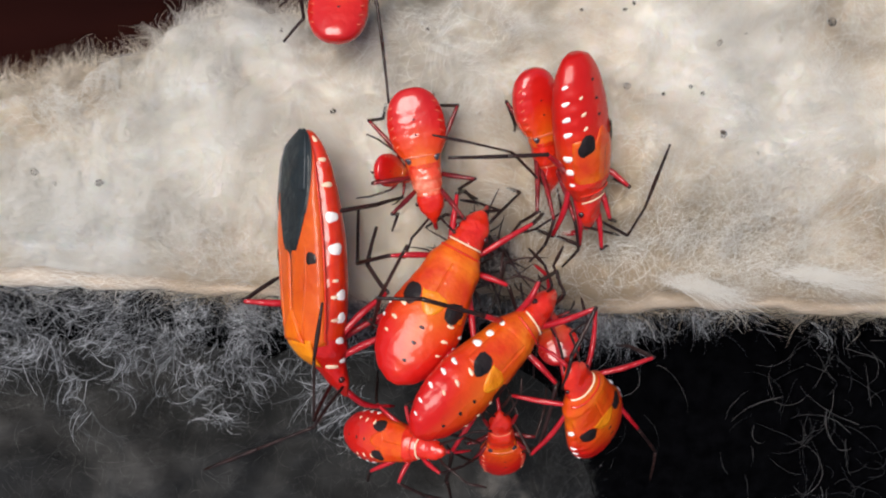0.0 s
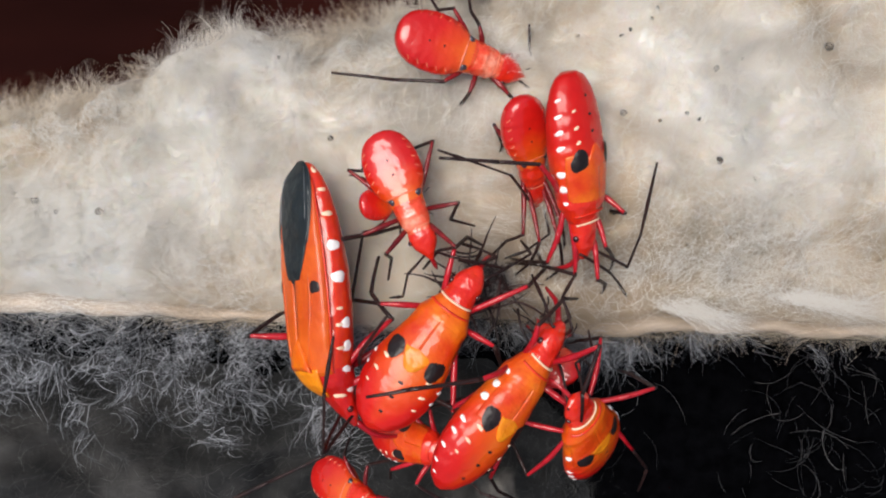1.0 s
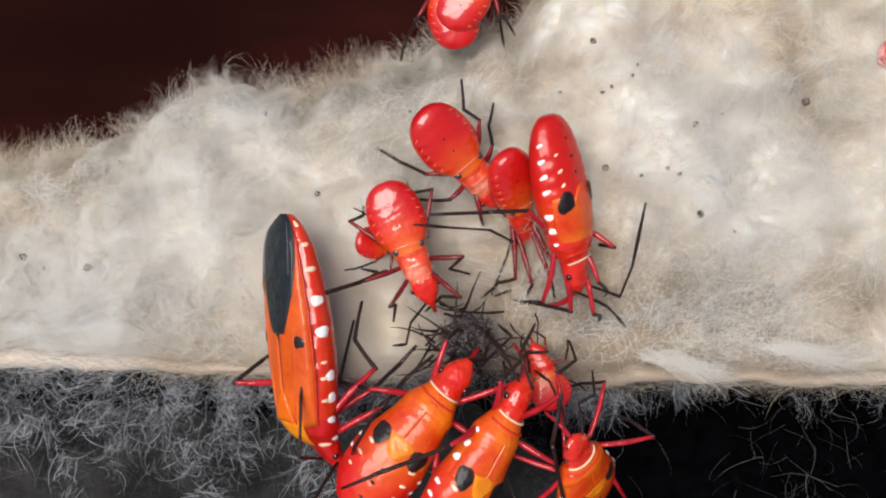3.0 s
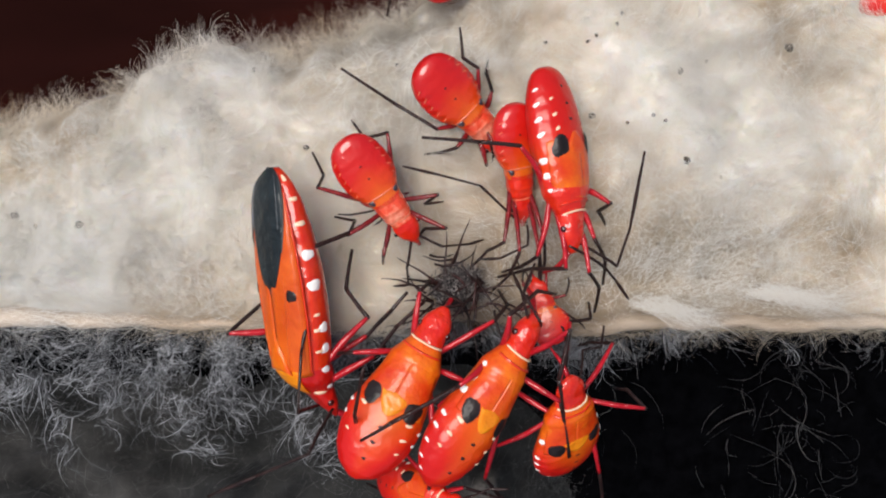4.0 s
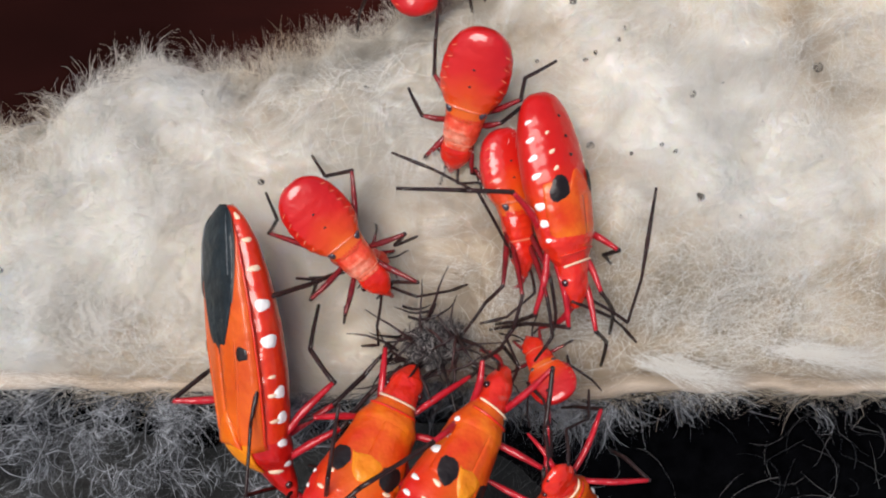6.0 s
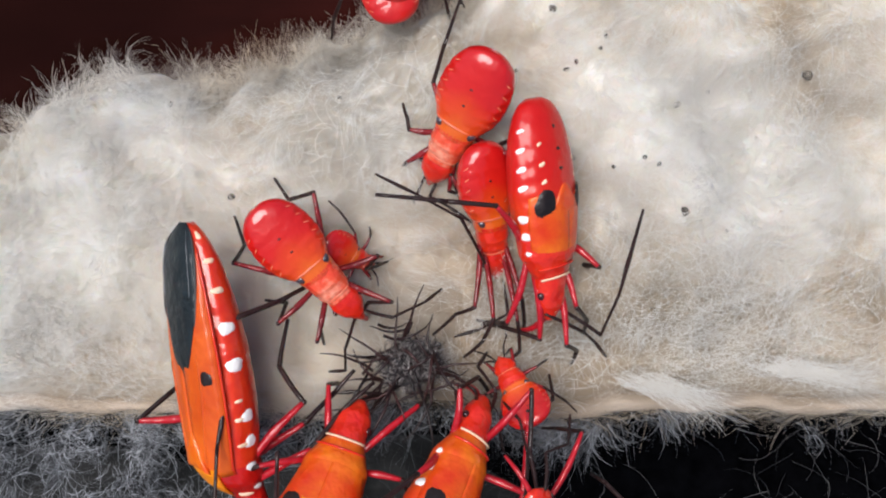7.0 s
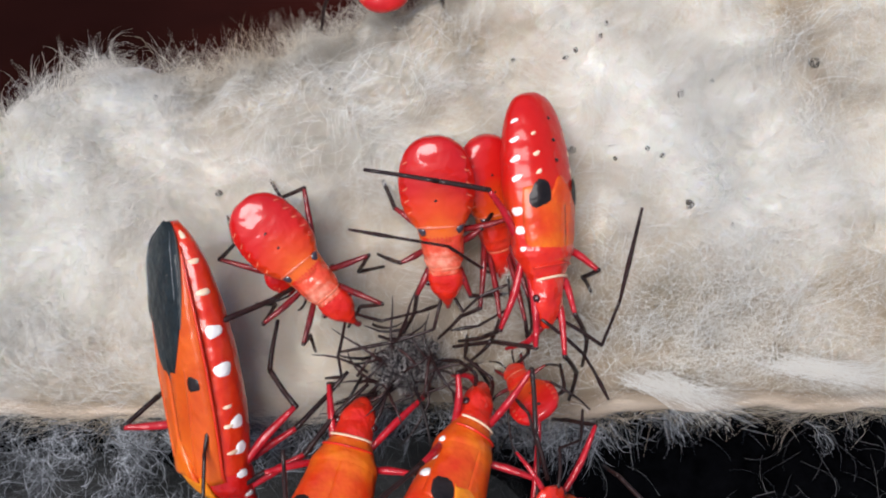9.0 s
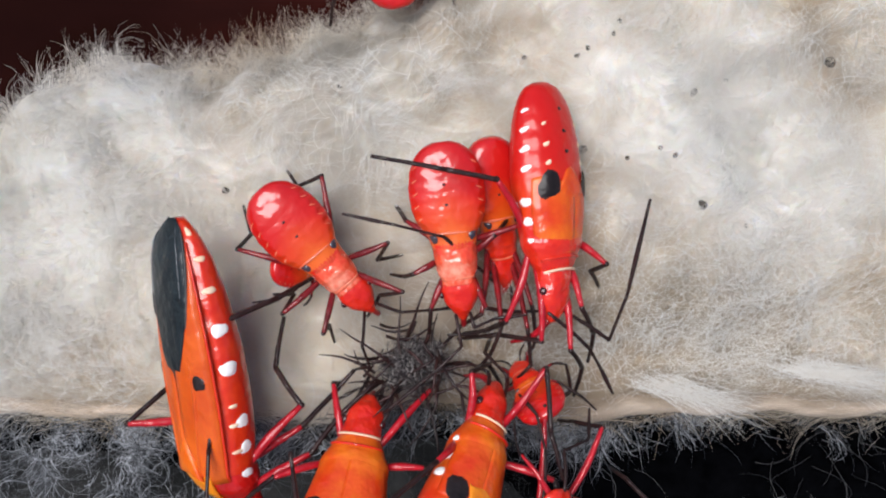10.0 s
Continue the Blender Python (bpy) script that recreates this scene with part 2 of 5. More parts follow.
b.inputs["Roughness"].default_value = 0.95
b.inputs["Specular IOR Level"].default_value = 0.0
bumped(n, l, b, _g.outputs[0], 0.5, 0.0003)
MAT["cloth"] = m

m, n, l, b = material("dark_speck")
_g = grain(n, l, 3000, 4, 0.6)
_c = ramp(n, l, _g.outputs[0], [(0.3, (0.02, 0.016, 0.013)), (0.7, (0.10, 0.085, 0.07))])
l.new(_c.outputs[0], b.inputs["Base Color"])
b.inputs["Roughness"].default_value = 0.8
bumped(n, l, b, _g.outputs[0], 0.8, 0.0001)
MAT["speck"] = m


# ---- mesh helpers (millimetres in, metres out) ----
def mesh_of(name, verts, faces, mat, smooth=True):
    me = bpy.data.meshes.new(name)
    me.from_pydata([tuple(float(c) * MM for c in v) for v in verts], [], faces)
    me.materials.append(mat)
    if smooth:
        me.polygons.foreach_set("use_smooth", [True] * len(me.polygons))
    me.update()
    return me


def fast_mesh(name, verts, quads, mat, smooth=True):
    """A large mesh from arrays of points (mm) and quads."""
    me = bpy.data.meshes.new(name)
    verts, quads = np.asarray(verts, np.float32) * MM, np.asarray(quads, np.int32)
    me.vertices.add(len(verts))
    me.vertices.foreach_set("co", verts.ravel())
    me.loops.add(quads.size)
    me.loops.foreach_set("vertex_index", quads.ravel())
    me.polygons.add(len(quads))
    me.polygons.foreach_set("loop_start", np.arange(0, quads.size, 4, dtype=np.int32))
    me.polygons.foreach_set("loop_total", np.full(len(quads), 4, np.int32))
    me.polygons.foreach_set("use_smooth", np.full(len(quads), smooth))
    me.materials.append(mat)
    me.update(calc_edges=True)
    me.validate()
    return me


def part(name, me, parent, label=""):
    ob = new(name, me)
    ob.parent = parent
    if label:
        tagged(ob, label)
    return ob


def rings_mesh(name, rings, mat, close=True):
    """Skin over a list of rings (k x 3), closed by a point at both ends."""
    k = len(rings[0])
    verts = [p for r in rings for p in r]
    faces = []
    for i in range(len(rings) - 1):
        for j in range(k):
            j2 = (j + 1) % k
            faces.append((i * k + j, i * k + j2, (i + 1) * k + j2, (i + 1) * k + j))
    if close:
        for i, flip in ((0, True), (len(rings) - 1, False)):
            verts.append(np.mean(rings[i], axis=0))
            c = len(verts) - 1
            for j in range(k):
                a, b2 = i * k + j, i * k + (j + 1) % k
                faces.append((a, c, b2) if flip else (a, b2, c))
    return mesh_of(name, verts, faces, mat)


def tube(name, points, radii, mat, sides=8, steps=5, bend=0.0):
    """A tapering limb along a smooth line through the points."""
    pts = [np.array(p, float) for p in points]
    ext = [2 * pts[0] - pts[1]] + pts + [2 * pts[-1] - pts[-2]]
    line, rad = [], []
    for i in range(len(pts) - 1):
        p0, p1, p2, p3 = ext[i:i + 4]
        for q in range(steps + (i == len(pts) - 2)):
            u = q / steps
            line.append(0.5 * (2 * p1 + (p2 - p0) * u + (2 * p0 - 5 * p1 + 4 * p2 - p3) * u * u + (3 * p1 - p0 - 3 * p2 + p3) * u ** 3))
            rad.append(radii[i] * (1 - u) + radii[i + 1] * u)
    line = np.array(line)
    tang = np.gradient(line, axis=0)
    tang /= np.linalg.norm(tang, axis=1, keepdims=True) + 1e-9
    side = np.cross(tang, [0.13, 0.21, 0.97])
    side /= np.linalg.norm(side, axis=1, keepdims=True) + 1e-9
    up = np.cross(side, tang)
    a = np.linspace(0, 2 * np.pi, sides, endpoint=False)
    rings = [[line[i] + rad[i] * (math.cos(t) * side[i] + math.sin(t) * up[i]) for t in a] for i in range(len(line))]
    return rings_mesh(name, rings, mat)


def ball(name, centre, r, mat, n=8):
    rings = []
    for i in range(1, n):
        t = math.pi * i / n
        rings.append([np.array(centre) + np.array((r[0] * math.sin(t) * math.cos(u), r[1] * math.cos(t), r[2] * math.sin(t) * math.sin(u)))
                      for u in np.linspace(0, 2 * np.pi, 12, endpoint=False)])
    return rings_mesh(name, rings, mat)


class Shape:
    """The outline of an insect's body: half width, back and belly height at stations from tail (0) to snout (1)."""

    def __init__(self, length, stations, bend=(0.0, 0.0), edge=0.95):
        a = np.array(stations, float)
        self.length, self.bend, self.edge = length, bend, edge
        self.s = np.linspace(0, 1, 241)
        k = np.ones(9) / 9
        self.cols = []
        for c in (1, 2, 3, 4):
            v = np.interp(self.s, a[:, 0], a[:, c])
            sm = np.convolve(np.pad(v, 4, mode="edge"), k, mode="valid")
            wgt = np.clip(np.minimum(self.s, 1 - self.s) / 0.06, 0, 1)
            self.cols.append(sm * wgt + v * (1 - wgt))

    def at(self, s, deg, out=0.0, grow=1.0):
        w, top, low, mid = (float(np.interp(s, self.s, c)) for c in self.cols)
        t = math.radians(deg)
        sx, cz = math.sin(t), math.cos(t)
        x = (w * grow + out) * math.copysign(abs(sx) ** 0.9, sx)
        z = ((top if cz > 0 else low) * grow + out) * math.copysign(abs(cz) ** self.edge, cz)
        turn = max(0.0, s - 0.76) / 0.24
        return np.array((x + self.bend[0] * turn, (s - 0.5) * self.length, mid + z + self.bend[1] * turn))

    def shell(self, name, s0, s1, mat, grow=1.0, folds=0, depth=0.0, n=26, k=32, swell=None):
        rings = []
        for i in range(n + 1):
            u = i / n
            s = s0 + (s1 - s0) * u
            g = grow * (1 - 0.35 * depth * (0.5 + 0.5 * math.cos(2 * math.pi * folds * u))) if folds else grow
            if swell:
                g *= swell(u)
            ring = []
            for d in np.linspace(0, 360, k, endpoint=False):
                q = g
                if folds:
                    away = min(d, 360 - d)
                    side = math.exp(-((away - 60) / 16) ** 2)
                    crease = math.exp(-((away - 66) / 7) ** 2)
                    q = g * (1 - depth * 1.7 * side * (0.5 + 0.5 * math.cos(2 * math.pi * folds * u)) - 0.030 * crease * math.sin(math.pi * min(1, u * 1.15)))
                ring.append(self.at(s, d, 0, q))
            rings.append(ring)
        return rings_mesh(name, rings, mat)

    def mark(self, name, s, deg, ds, dd, mat, out=0.03, power=2.0, lean=0.0, base=0.0):
        """A low oval spot on the skin: half sizes ds (share of the length) and dd (degrees)."""
        verts, faces = [self.at(s, deg, base + out)], []
        rows = 4
        k = 14
        for r in range(1, rows + 1):
            u = r / rows
            o = base + out * (1 - u ** 3) - 0.015 * (u ** 6)
            for j in range(k):
                t = 2 * math.pi * j / k
                cx, cy = math.cos(t), math.sin(t)
                q = (abs(cx) ** power + abs(cy) ** power) ** (-1 / power)
                wob = 1 + 0.09 * math.sin(3 * t + 40 * s + deg) + 0.05 * math.sin(5 * t + deg)
                verts.append(self.at(s + ds * u * q * cx * wob + lean * u * q * cy * ds, deg + dd * u * q * cy * wob, o))
        for j in range(k):
            faces.append((0, 1 + j, 1 + (j + 1) % k))
        for r in range(rows - 1):
            for j in range(k):
                a, b2 = 1 + r * k + j, 1 + r * k + (j + 1) % k
                faces.append((a, a + k, b2 + k, b2))
        if self.at(0.4, 45)[0] > 0:
            faces = [tuple(reversed(f)) for f in faces]
        return mesh_of(name, verts, faces, mat)

    def flap(self, name, edge0, edge1, d0, d1, mat, out=0.1, n=22, k=14, thick=0.09):
        """A thick shell lying on the back between two angle curves; edge0/edge1 give the rear and front end by angle share."""
        def sheet(o):
            g = []
            for i in range(n + 1):
                u = i / n
                for j in range(k + 1):
                    v = j / k
                    s = edge0(v) + (edge1(v) - edge0(v)) * u
                    dd = d0(u) + (d1(u) - d0(u)) * v
                    rim = min(1.0, 5 * min(u, 1 - u, v + 0.16, 1 - v + 0.02))
                    g.append(self.at(s, dd, o * (0.35 + 0.65 * rim)))
            return g
        top, low = sheet(out), sheet(out - thick)
        verts = top + low
        m2 = len(top)
        faces = []
        for i in range(n):
            for j in range(k):
                a = i * (k + 1) + j
                q = (a, a + k + 1, a + k + 2, a + 1)
                faces.append(q)
                faces.append(tuple(m2 + c for c in reversed(q)))
        rim = [j for j in range(k + 1)] + [i * (k + 1) + k for i in range(1, n + 1)] + [n * (k + 1) + j for j in range(k - 1, -1, -1)] + [i * (k + 1) for i in range(n - 1, 0, -1)]
        for a, b2 in zip(rim, rim[1:] + rim[:1]):
            faces.append((a, b2, m2 + b2, m2 + a))
        return mesh_of(name, verts, faces, mat)


# ---- insects ----
LEGS = {}
LEGS['B'] = [(2, -1, (-2.69, -2.61, -0.55), (-1.37, -2.77, -2.47), (-1.47, -3.70, -4.51)),
    (2, 1, (2.78, -2.71, -0.57), (1.99, -2.57, -2.41), (1.53, -3.66, -4.49)),
    (1, -1, (-2.87, 1.83, 0.74), (-1.86, 2.51, -0.94), (-2.93, 3.56, -2.41)),
    (1, 1, (3.25, 0.97, 0.49), (2.46, 1.02, -1.37), (3.46, 0.68, -3.24)),
    (0, -1, (-1.79, 4.00, 1.37), (-0.73, 3.87, -0.55), (0.61, 4.68, -2.08)),
    (0, 1, (2.43, 2.94, 1.06), (2.16, 3.29, -0.72), (2.78, 4.51, -2.13)),
    ('a', -1, (-1.16, 4.71, 1.36), (-2.80, 5.98, 0.42), (-3.82, 6.81, -0.84)),
    ('a', 1, (1.60, 4.46, 1.29), (2.35, 5.77, 0.36), (3.24, 5.78, -1.14))]
LEGS['J'] = [(2, 1, (2.18, -0.78, 0.20), (2.75, -3.48, -1.20), (3.38, -7.19, -2.30)),
    (2, -1, (-2.36, -1.48, 0.20), (-2.23, -2.06, -1.20), (-3.49, -3.15, -2.30)),
    (1, 1, (2.22, 1.07, 0.20), (2.84, 1.17, -1.20), (3.49, 0.90, -2.30)),
    (1, -1, (-1.98, 0.38, 0.20), (-2.78, -0.06, -1.20), (-4.09, -0.42, -2.30)),
    (0, 1, (1.54, 3.58, 0.20), (1.80, 5.17, -1.20), (2.54, 6.80, -2.30)),
    (0, -1, (-1.17, 3.90, 0.20), (-2.43, 4.61, -1.20), (-3.91, 5.07, -2.30)),
    ('a', 1, (0.58, 5.65, 0.30), (2.49, 6.55, 0.30), (5.40, 7.77, -0.20)),
    ('a', -1, (-0.56, 4.76, 0.30), (-1.54, 4.12, 0.80), (-3.11, 3.93, 0.80))]
LEGS['D'] = [(2, 1, (3.64, -1.06, 0.03), (5.62, -1.63, -1.24), (8.34, -2.42, -3.25)),
    (2, -1, (-1.68, 3.16, 1.96), (-2.88, 3.49, 0.12), (-4.83, 4.45, -0.83)),
    (1, 1, (1.89, 5.62, -1.60), (0.99, 6.11, -3.75), (0.33, 6.33, -5.98)),
    (1, -1, (-0.74, 5.19, 1.02), (-2.82, 6.63, 0.06), (-4.21, 8.26, -1.45)),
    (0, 1, (0.72, 6.66, -0.44), (0.60, 6.35, -3.36), (0.55, 6.60, -6.21)),
    (0, -1, (-0.25, 7.19, 0.54), (-2.33, 8.29, -0.43), (-3.60, 9.98, -2.06)),
    ('a', -1, (-2.45, 7.09, 1.18), (-2.41, 4.81, 2.55), (-2.22, 0.28, 4.48)),
    ('a', 1, (-1.84, 7.09, 0.56), (-3.01, 8.07, 0.32), (-4.24, 9.45, 0.14))]
LEGS['A'] = [(2, 1, (3.65, 2.18, 2.85), (3.47, 1.13, 0.80), (4.01, 0.99, -0.17)),
    (2, -1, (-2.10, -3.31, -0.66), (-1.86, -3.52, -3.58), (-1.29, -3.84, -6.13)),
    (1, -1, (-2.87, 1.81, -3.43), (-1.10, 0.18, -3.31), (-0.41, -2.02, -4.62)),
    (1, 1, (2.30, 4.35, 0.22), (2.61, 4.00, -1.08), (2.71, 3.64, -1.84)),
    (0, -1, (-3.28, 4.24, -3.31), (-3.35, 2.85, -5.32), (-4.01, 1.65, -7.20)),
    (0, 1, (-2.13, 3.23, -3.76), (-2.28, 2.12, -5.80), (-2.89, 1.06, -6.80)),
    ('a', 1, (-3.31, 8.45, 2.46), (-3.78, 4.84, 2.56), (-4.58, 1.54, 2.34)),
    ('a', -1, (-2.51, 9.13, 2.00), (0.33, 10.56, 4.17), (3.13, 11.97, 6.29))]
LEGS['E'] = [(0, -1, (-1.91, 5.97, 0.33), (-1.77, 6.96, -1.88), (-0.72, 7.10, -4.06)),
    (0, 1, (3.02, 6.63, -0.01), (3.31, 8.07, -2.24), (2.38, 8.80, -4.28)),
    (1, -1, (-3.69, 0.64, 0.46), (-5.45, -0.40, -1.62), (-7.42, 3.03, -3.59)),
    (1, 1, (3.43, 2.49, -0.04), (5.41, 1.01, -2.38), (6.96, 0.92, -4.60)),
    (2, 1, (3.68, -2.24, -0.06), (4.49, -4.44, -2.32), (5.39, -6.23, -4.49)),
    ('a', -1, (0.68, 6.79, -1.05), (-0.79, 6.63, -1.95), (-1.94, 6.32, -2.87)),
    ('a', 1, (1.20, 7.24, -1.09), (1.61, 8.70, -2.12), (0.54, 8.92, -3.05)),
    (2, -1, (-0.80, -3.74, -2.24), (-1.34, -2.34, 2.96), (-2.18, 0.34, 5.68))]
LEGS['F'] = [(0, -1, (-2.19, 5.14, 0.53), (-0.28, 7.25, -1.09), (2.27, 7.80, -2.69)),
    (0, 1, (0.09, 6.28, 3.07), (1.45, 3.53, 3.07), (3.34, 2.14, 2.66)),
    (1, 1, (3.69, 2.40, 1.72), (7.43, -0.30, 0.91), (8.76, -0.86, -0.91)),
    (2, -1, (-0.95, -2.06, -2.14), (-2.23, -2.65, -4.63), (-3.44, -3.02, -6.99)),
    (2, 1, (4.68, -4.52, -1.43), (8.00, -5.49, -3.21), (11.48, -5.82, -4.63)),
    ('a', -1, (-1.28, 5.67, 0.51), (-1.67, 6.43, -0.82), (-1.59, 7.07, -3.13)),
    ('a', 1, (-0.58, 5.94, 1.13), (-1.32, 7.03, -0.33), (-0.49, 8.92, -1.61)),
    (1, -1, (-2.51, -0.02, 0.75), (-4.52, -3.83, 0.28), (-4.73, -5.93, -1.00))]
LEGS['H'] = [(1, 1, (4.40, 1.08, 2.09), (4.32, 1.24, 0.30), (4.64, -0.17, -1.13)),
    (0, 1, (4.41, 3.82, -1.53), (3.77, 2.92, -3.09), (3.66, 1.85, -4.03)),
    (0, -1, (2.59, 4.90, -3.69), (4.44, 4.00, -3.93), (5.36, 3.88, -5.35)),
    (1, -1, (-2.68, 2.55, -3.28), (-3.44, 0.53, -4.63), (-3.64, -3.13, -5.43)),
    (2, -1, (-4.23, -1.02, -1.76), (-3.13, 0.01, -3.88), (-2.67, -3.28, -4.76)),
    (2, 1, (2.06, -4.92, 1.14), (2.70, -8.95, 1.17), (2.01, -12.82, 0.31)),
    ('a', -1, (1.13, 4.60, -1.93), (1.91, 4.97, -3.50), (1.97, 4.89, -4.95)),
    ('a', 1, (1.90, 4.53, -1.44), (3.40, 3.83, -1.45), (4.54, 4.04, -2.65))]
LEGS['C'] = [('a', 1, (3.06, -0.72, 1.95), (5.23, -2.18, 1.58), (7.16, -3.32, 0.88)),
    ('a', -1, (0.69, 4.70, 2.07), (2.08, 5.79, 0.94), (3.47, 5.83, 0.46)),
    (2, 1, (1.34, -2.22, -1.40), (0.86, -0.44, -1.78), (0.81, 0.58, -2.60)),
    (1, -1, (-0.20, 4.12, 2.45), (-0.40, 5.96, 2.00), (-0.48, 7.11, 1.26)),
    (2, -1, (-1.24, -0.66, 0.35), (-2.64, -1.04, -0.82), (-3.74, -1.20, -1.87)),
    (1, 1, (2.24, 4.06, 1.72), (2.89, 4.93, 0.46), (4.01, 6.38, -0.51)),
    (0, 1, (1.52, 4.72, 2.35), (2.05, 6.44, 1.62), (2.86, 7.70, 0.65)),
    (0, -1, (0.41, 5.04, 2.93), (0.34, 7.14, 2.64), (1.17, 8.41, 1.66))]

LIMB = {}
DEFAULT_LEGS = [(0, 0.17, 0.50, 0.02, 0.12, 0.58, -0.16, 0.06, 0.62, -0.34),
                (1, 0.34, 0.12, 0.04, 0.46, 0.24, -0.18, 0.50, 0.32, -0.34),
                (2, 0.30, -0.16, 0.05, 0.46, -0.34, -0.18, 0.52, -0.46, -0.34)]


def limbs(root, shape, key, gauge=1.0, hip_row=(0.76, 0.69, 0.62), femur="femur", shin="dark_leg"):
    L = shape.length
    rows = list(LEGS.get(key, []))
    have = {(r[0], r[1]) for r in rows}
    for slot, *v in DEFAULT_LEGS:
        for side in (1, -1):
            if (slot, side) not in have:
                jit = 1 + 0.08 * math.sin(7 * slot + 3 * side + 5 * len(key) + ord(key[0]))
                rows.append((slot, side, *[(side * v[i] * L * jit, v[i + 1] * L, v[i + 2] * L) for i in (0, 3, 6)]))
    for side in (1, -1):
        if ("a", side) not in have:
            rows.append(("a", side, (side * 0.12 * L, 0.60 * L, 0.02 * L), (side * 0.2 * L, 0.72 * L, -0.02 * L), (side * 0.22 * L, 0.84 * L, -0.12 * L)))
    for slot, side, p, q, r in rows:
        p, q, r = np.array(p), np.array(q), np.array(r)
        if slot == "a":
            hip = shape.at(0.955, side * 70, -0.02)
            p, q, r, o = p - hip, q - hip, r - hip, hip * 0
            g = 0.1 * gauge
            ob = part("antenna", tube("antenna", [o, p * 0.55 + (0, 0, 0.1), p], [g * 0.9, g, g * 1.05], MAT[shin], 8, 4), root, "thin black jointed antenna")
            part("antenna_tip", tube("antenna_tip", [p, p * 0.5 + q * 0.5, q], [g * 0.85, g * 0.8, g * 0.9], MAT[shin], 8, 4), ob)
            part("antenna_tip", tube("antenna_tip", [q, q * 0.6 + r * 0.4, r], [g * 0.8, g * 1.25, g * 0.7], MAT[shin], 8, 4), ob)
        else:
            hip = shape.at(hip_row[slot], side * 122, -0.25)
            p, q, r, o = p - hip, q - hip, r - hip, hip * 0
            g = 0.2 * gauge
            ob = part("leg", tube("leg", [o, p * 0.5 + (0, 0, 0.018 * L), p], [g * 0.8, g, g * 0.62], MAT[femur], 10, 5), root, "crimson femur with dark shin")
            part("tibia", tube("tibia", [p, p * 0.55 + q * 0.45 + (0, 0, 0.05), q], [g * 0.66, g * 0.62, g * 0.64], MAT[shin], 8, 4), ob, "dark brown shin")
            part("tarsus", tube("tarsus", [q, q * 0.6 + r * 0.4 + (0, 0, 0.05), r], [g * 0.62, g * 0.55, g * 0.45], MAT[shin], 7, 3), ob, "dark jointed foot")
            part("knee", ball("knee", p, (g * 0.7, g * 0.7, g * 0.7), MAT[shin], 6), ob)
        ob.location = Vector(hip) * MM
        LIMB[key, slot, side] = (ob, Vector(hip) * MM)


def head_parts(root, shape, key, gauge, s_eye=0.865, snout=True):
    L = shape.length
    for side in (1, -1):
        c = shape.at(s_eye, side * 78, -0.02)
        part("eye", ball("eye", c, (0.17 * gauge, 0.21 * gauge, 0.2 * gauge), MAT["eye"]), root, "small dark rounded eye")
    tip = shape.at(0.985, 180, -0.05)
    part("beak", tube("beak", [tip, tip + (0, 0.07 * L, -0.09 * L), tip + (0, 0.10 * L, -0.22 * L)], [0.20 * gauge, 0.17 * gauge, 0.09 * gauge], MAT["femur"], 8, 4), root, "slender dark red sucking beak")


BIG = [(0, .35, .25, .25, 0), (.04, 1.3, .7, .6, 0), (.12, 2.05, 1.1, 1.0, 0), (.22, 2.46, 1.36, 1.3, 0), (.34, 2.56, 1.48, 1.45, 0), (.46, 2.26, 1.42, 1.45, 0),
       (.56, 1.98, 1.34, 1.35, 0), (.66, 1.72, 1.24, 1.2, 0), (.74, 1.44, 1.12, 1.0, 0), (.785, 1.16, .94, .85, 0), (.83, 1.06, .84, .75, -.05), (.88, 1.04, .76, .68, -.1), (.925, .93, .64, .55, -.15), (.965, .70, .48, .4, -.2), (.99, .4, .3, .28, -.22), (1, .26, .18, .18, -.24)]
SMALL = [(0, .45, .34, .25, 0), (.015, .85, .5, .45, 0), (.06, 1.36, .66, .72, 0), (.14, 1.72, .76, .95, 0), (.24, 1.88, .82, 1.08, 0), (.34, 1.86, .84, 1.1, 0), (.42, 1.68, .84, 1.0, 0), (.475, 1.40, .82, .92, 0),
         (.51, 1.18, .80, .84, 0), (.58, 1.10, .80, .80, 0), (.66, 1.06, .78, .74, 0), (.72, .98, .70, .68, 0), (.75, .80, .60, .58, 0), (.78, .88, .62, .56, 0), (.83, .96, .62, .54, -.03), (.875, .84, .56, .48, -.06), (.92, .60, .44, .38, -.1), (.96, .38, .30, .28, -.14), (1, .14, .12, .12, -.16)]
LONG = [(0, .6, .4, .4, 0), (.02, 1.25, .7, .6, 0), (.07, 1.75, 1.0, .9, 0), (.15, 2.12, 1.25, 1.2, 0), (.26, 2.38, 1.42, 1.4, 0), (.40, 2.46, 1.5, 1.5, 0), (.52, 2.32, 1.46, 1.45, 0),
        (.62, 2.10, 1.36, 1.3, 0), (.70, 1.82, 1.2, 1.1, 0), (.76, 1.50, 1.0, .9, 0), (.79, 1.24, .88, .8, -.02), (.83, 1.20, .84, .75, -.05), (.88, 1.14, .78, .68, -.1), (.925, .98, .66, .55, -.15), (.965, .70, .48, .4, -.2), (.99, .4, .3, .28, -.22), (1, .26, .18, .18, -.24)]
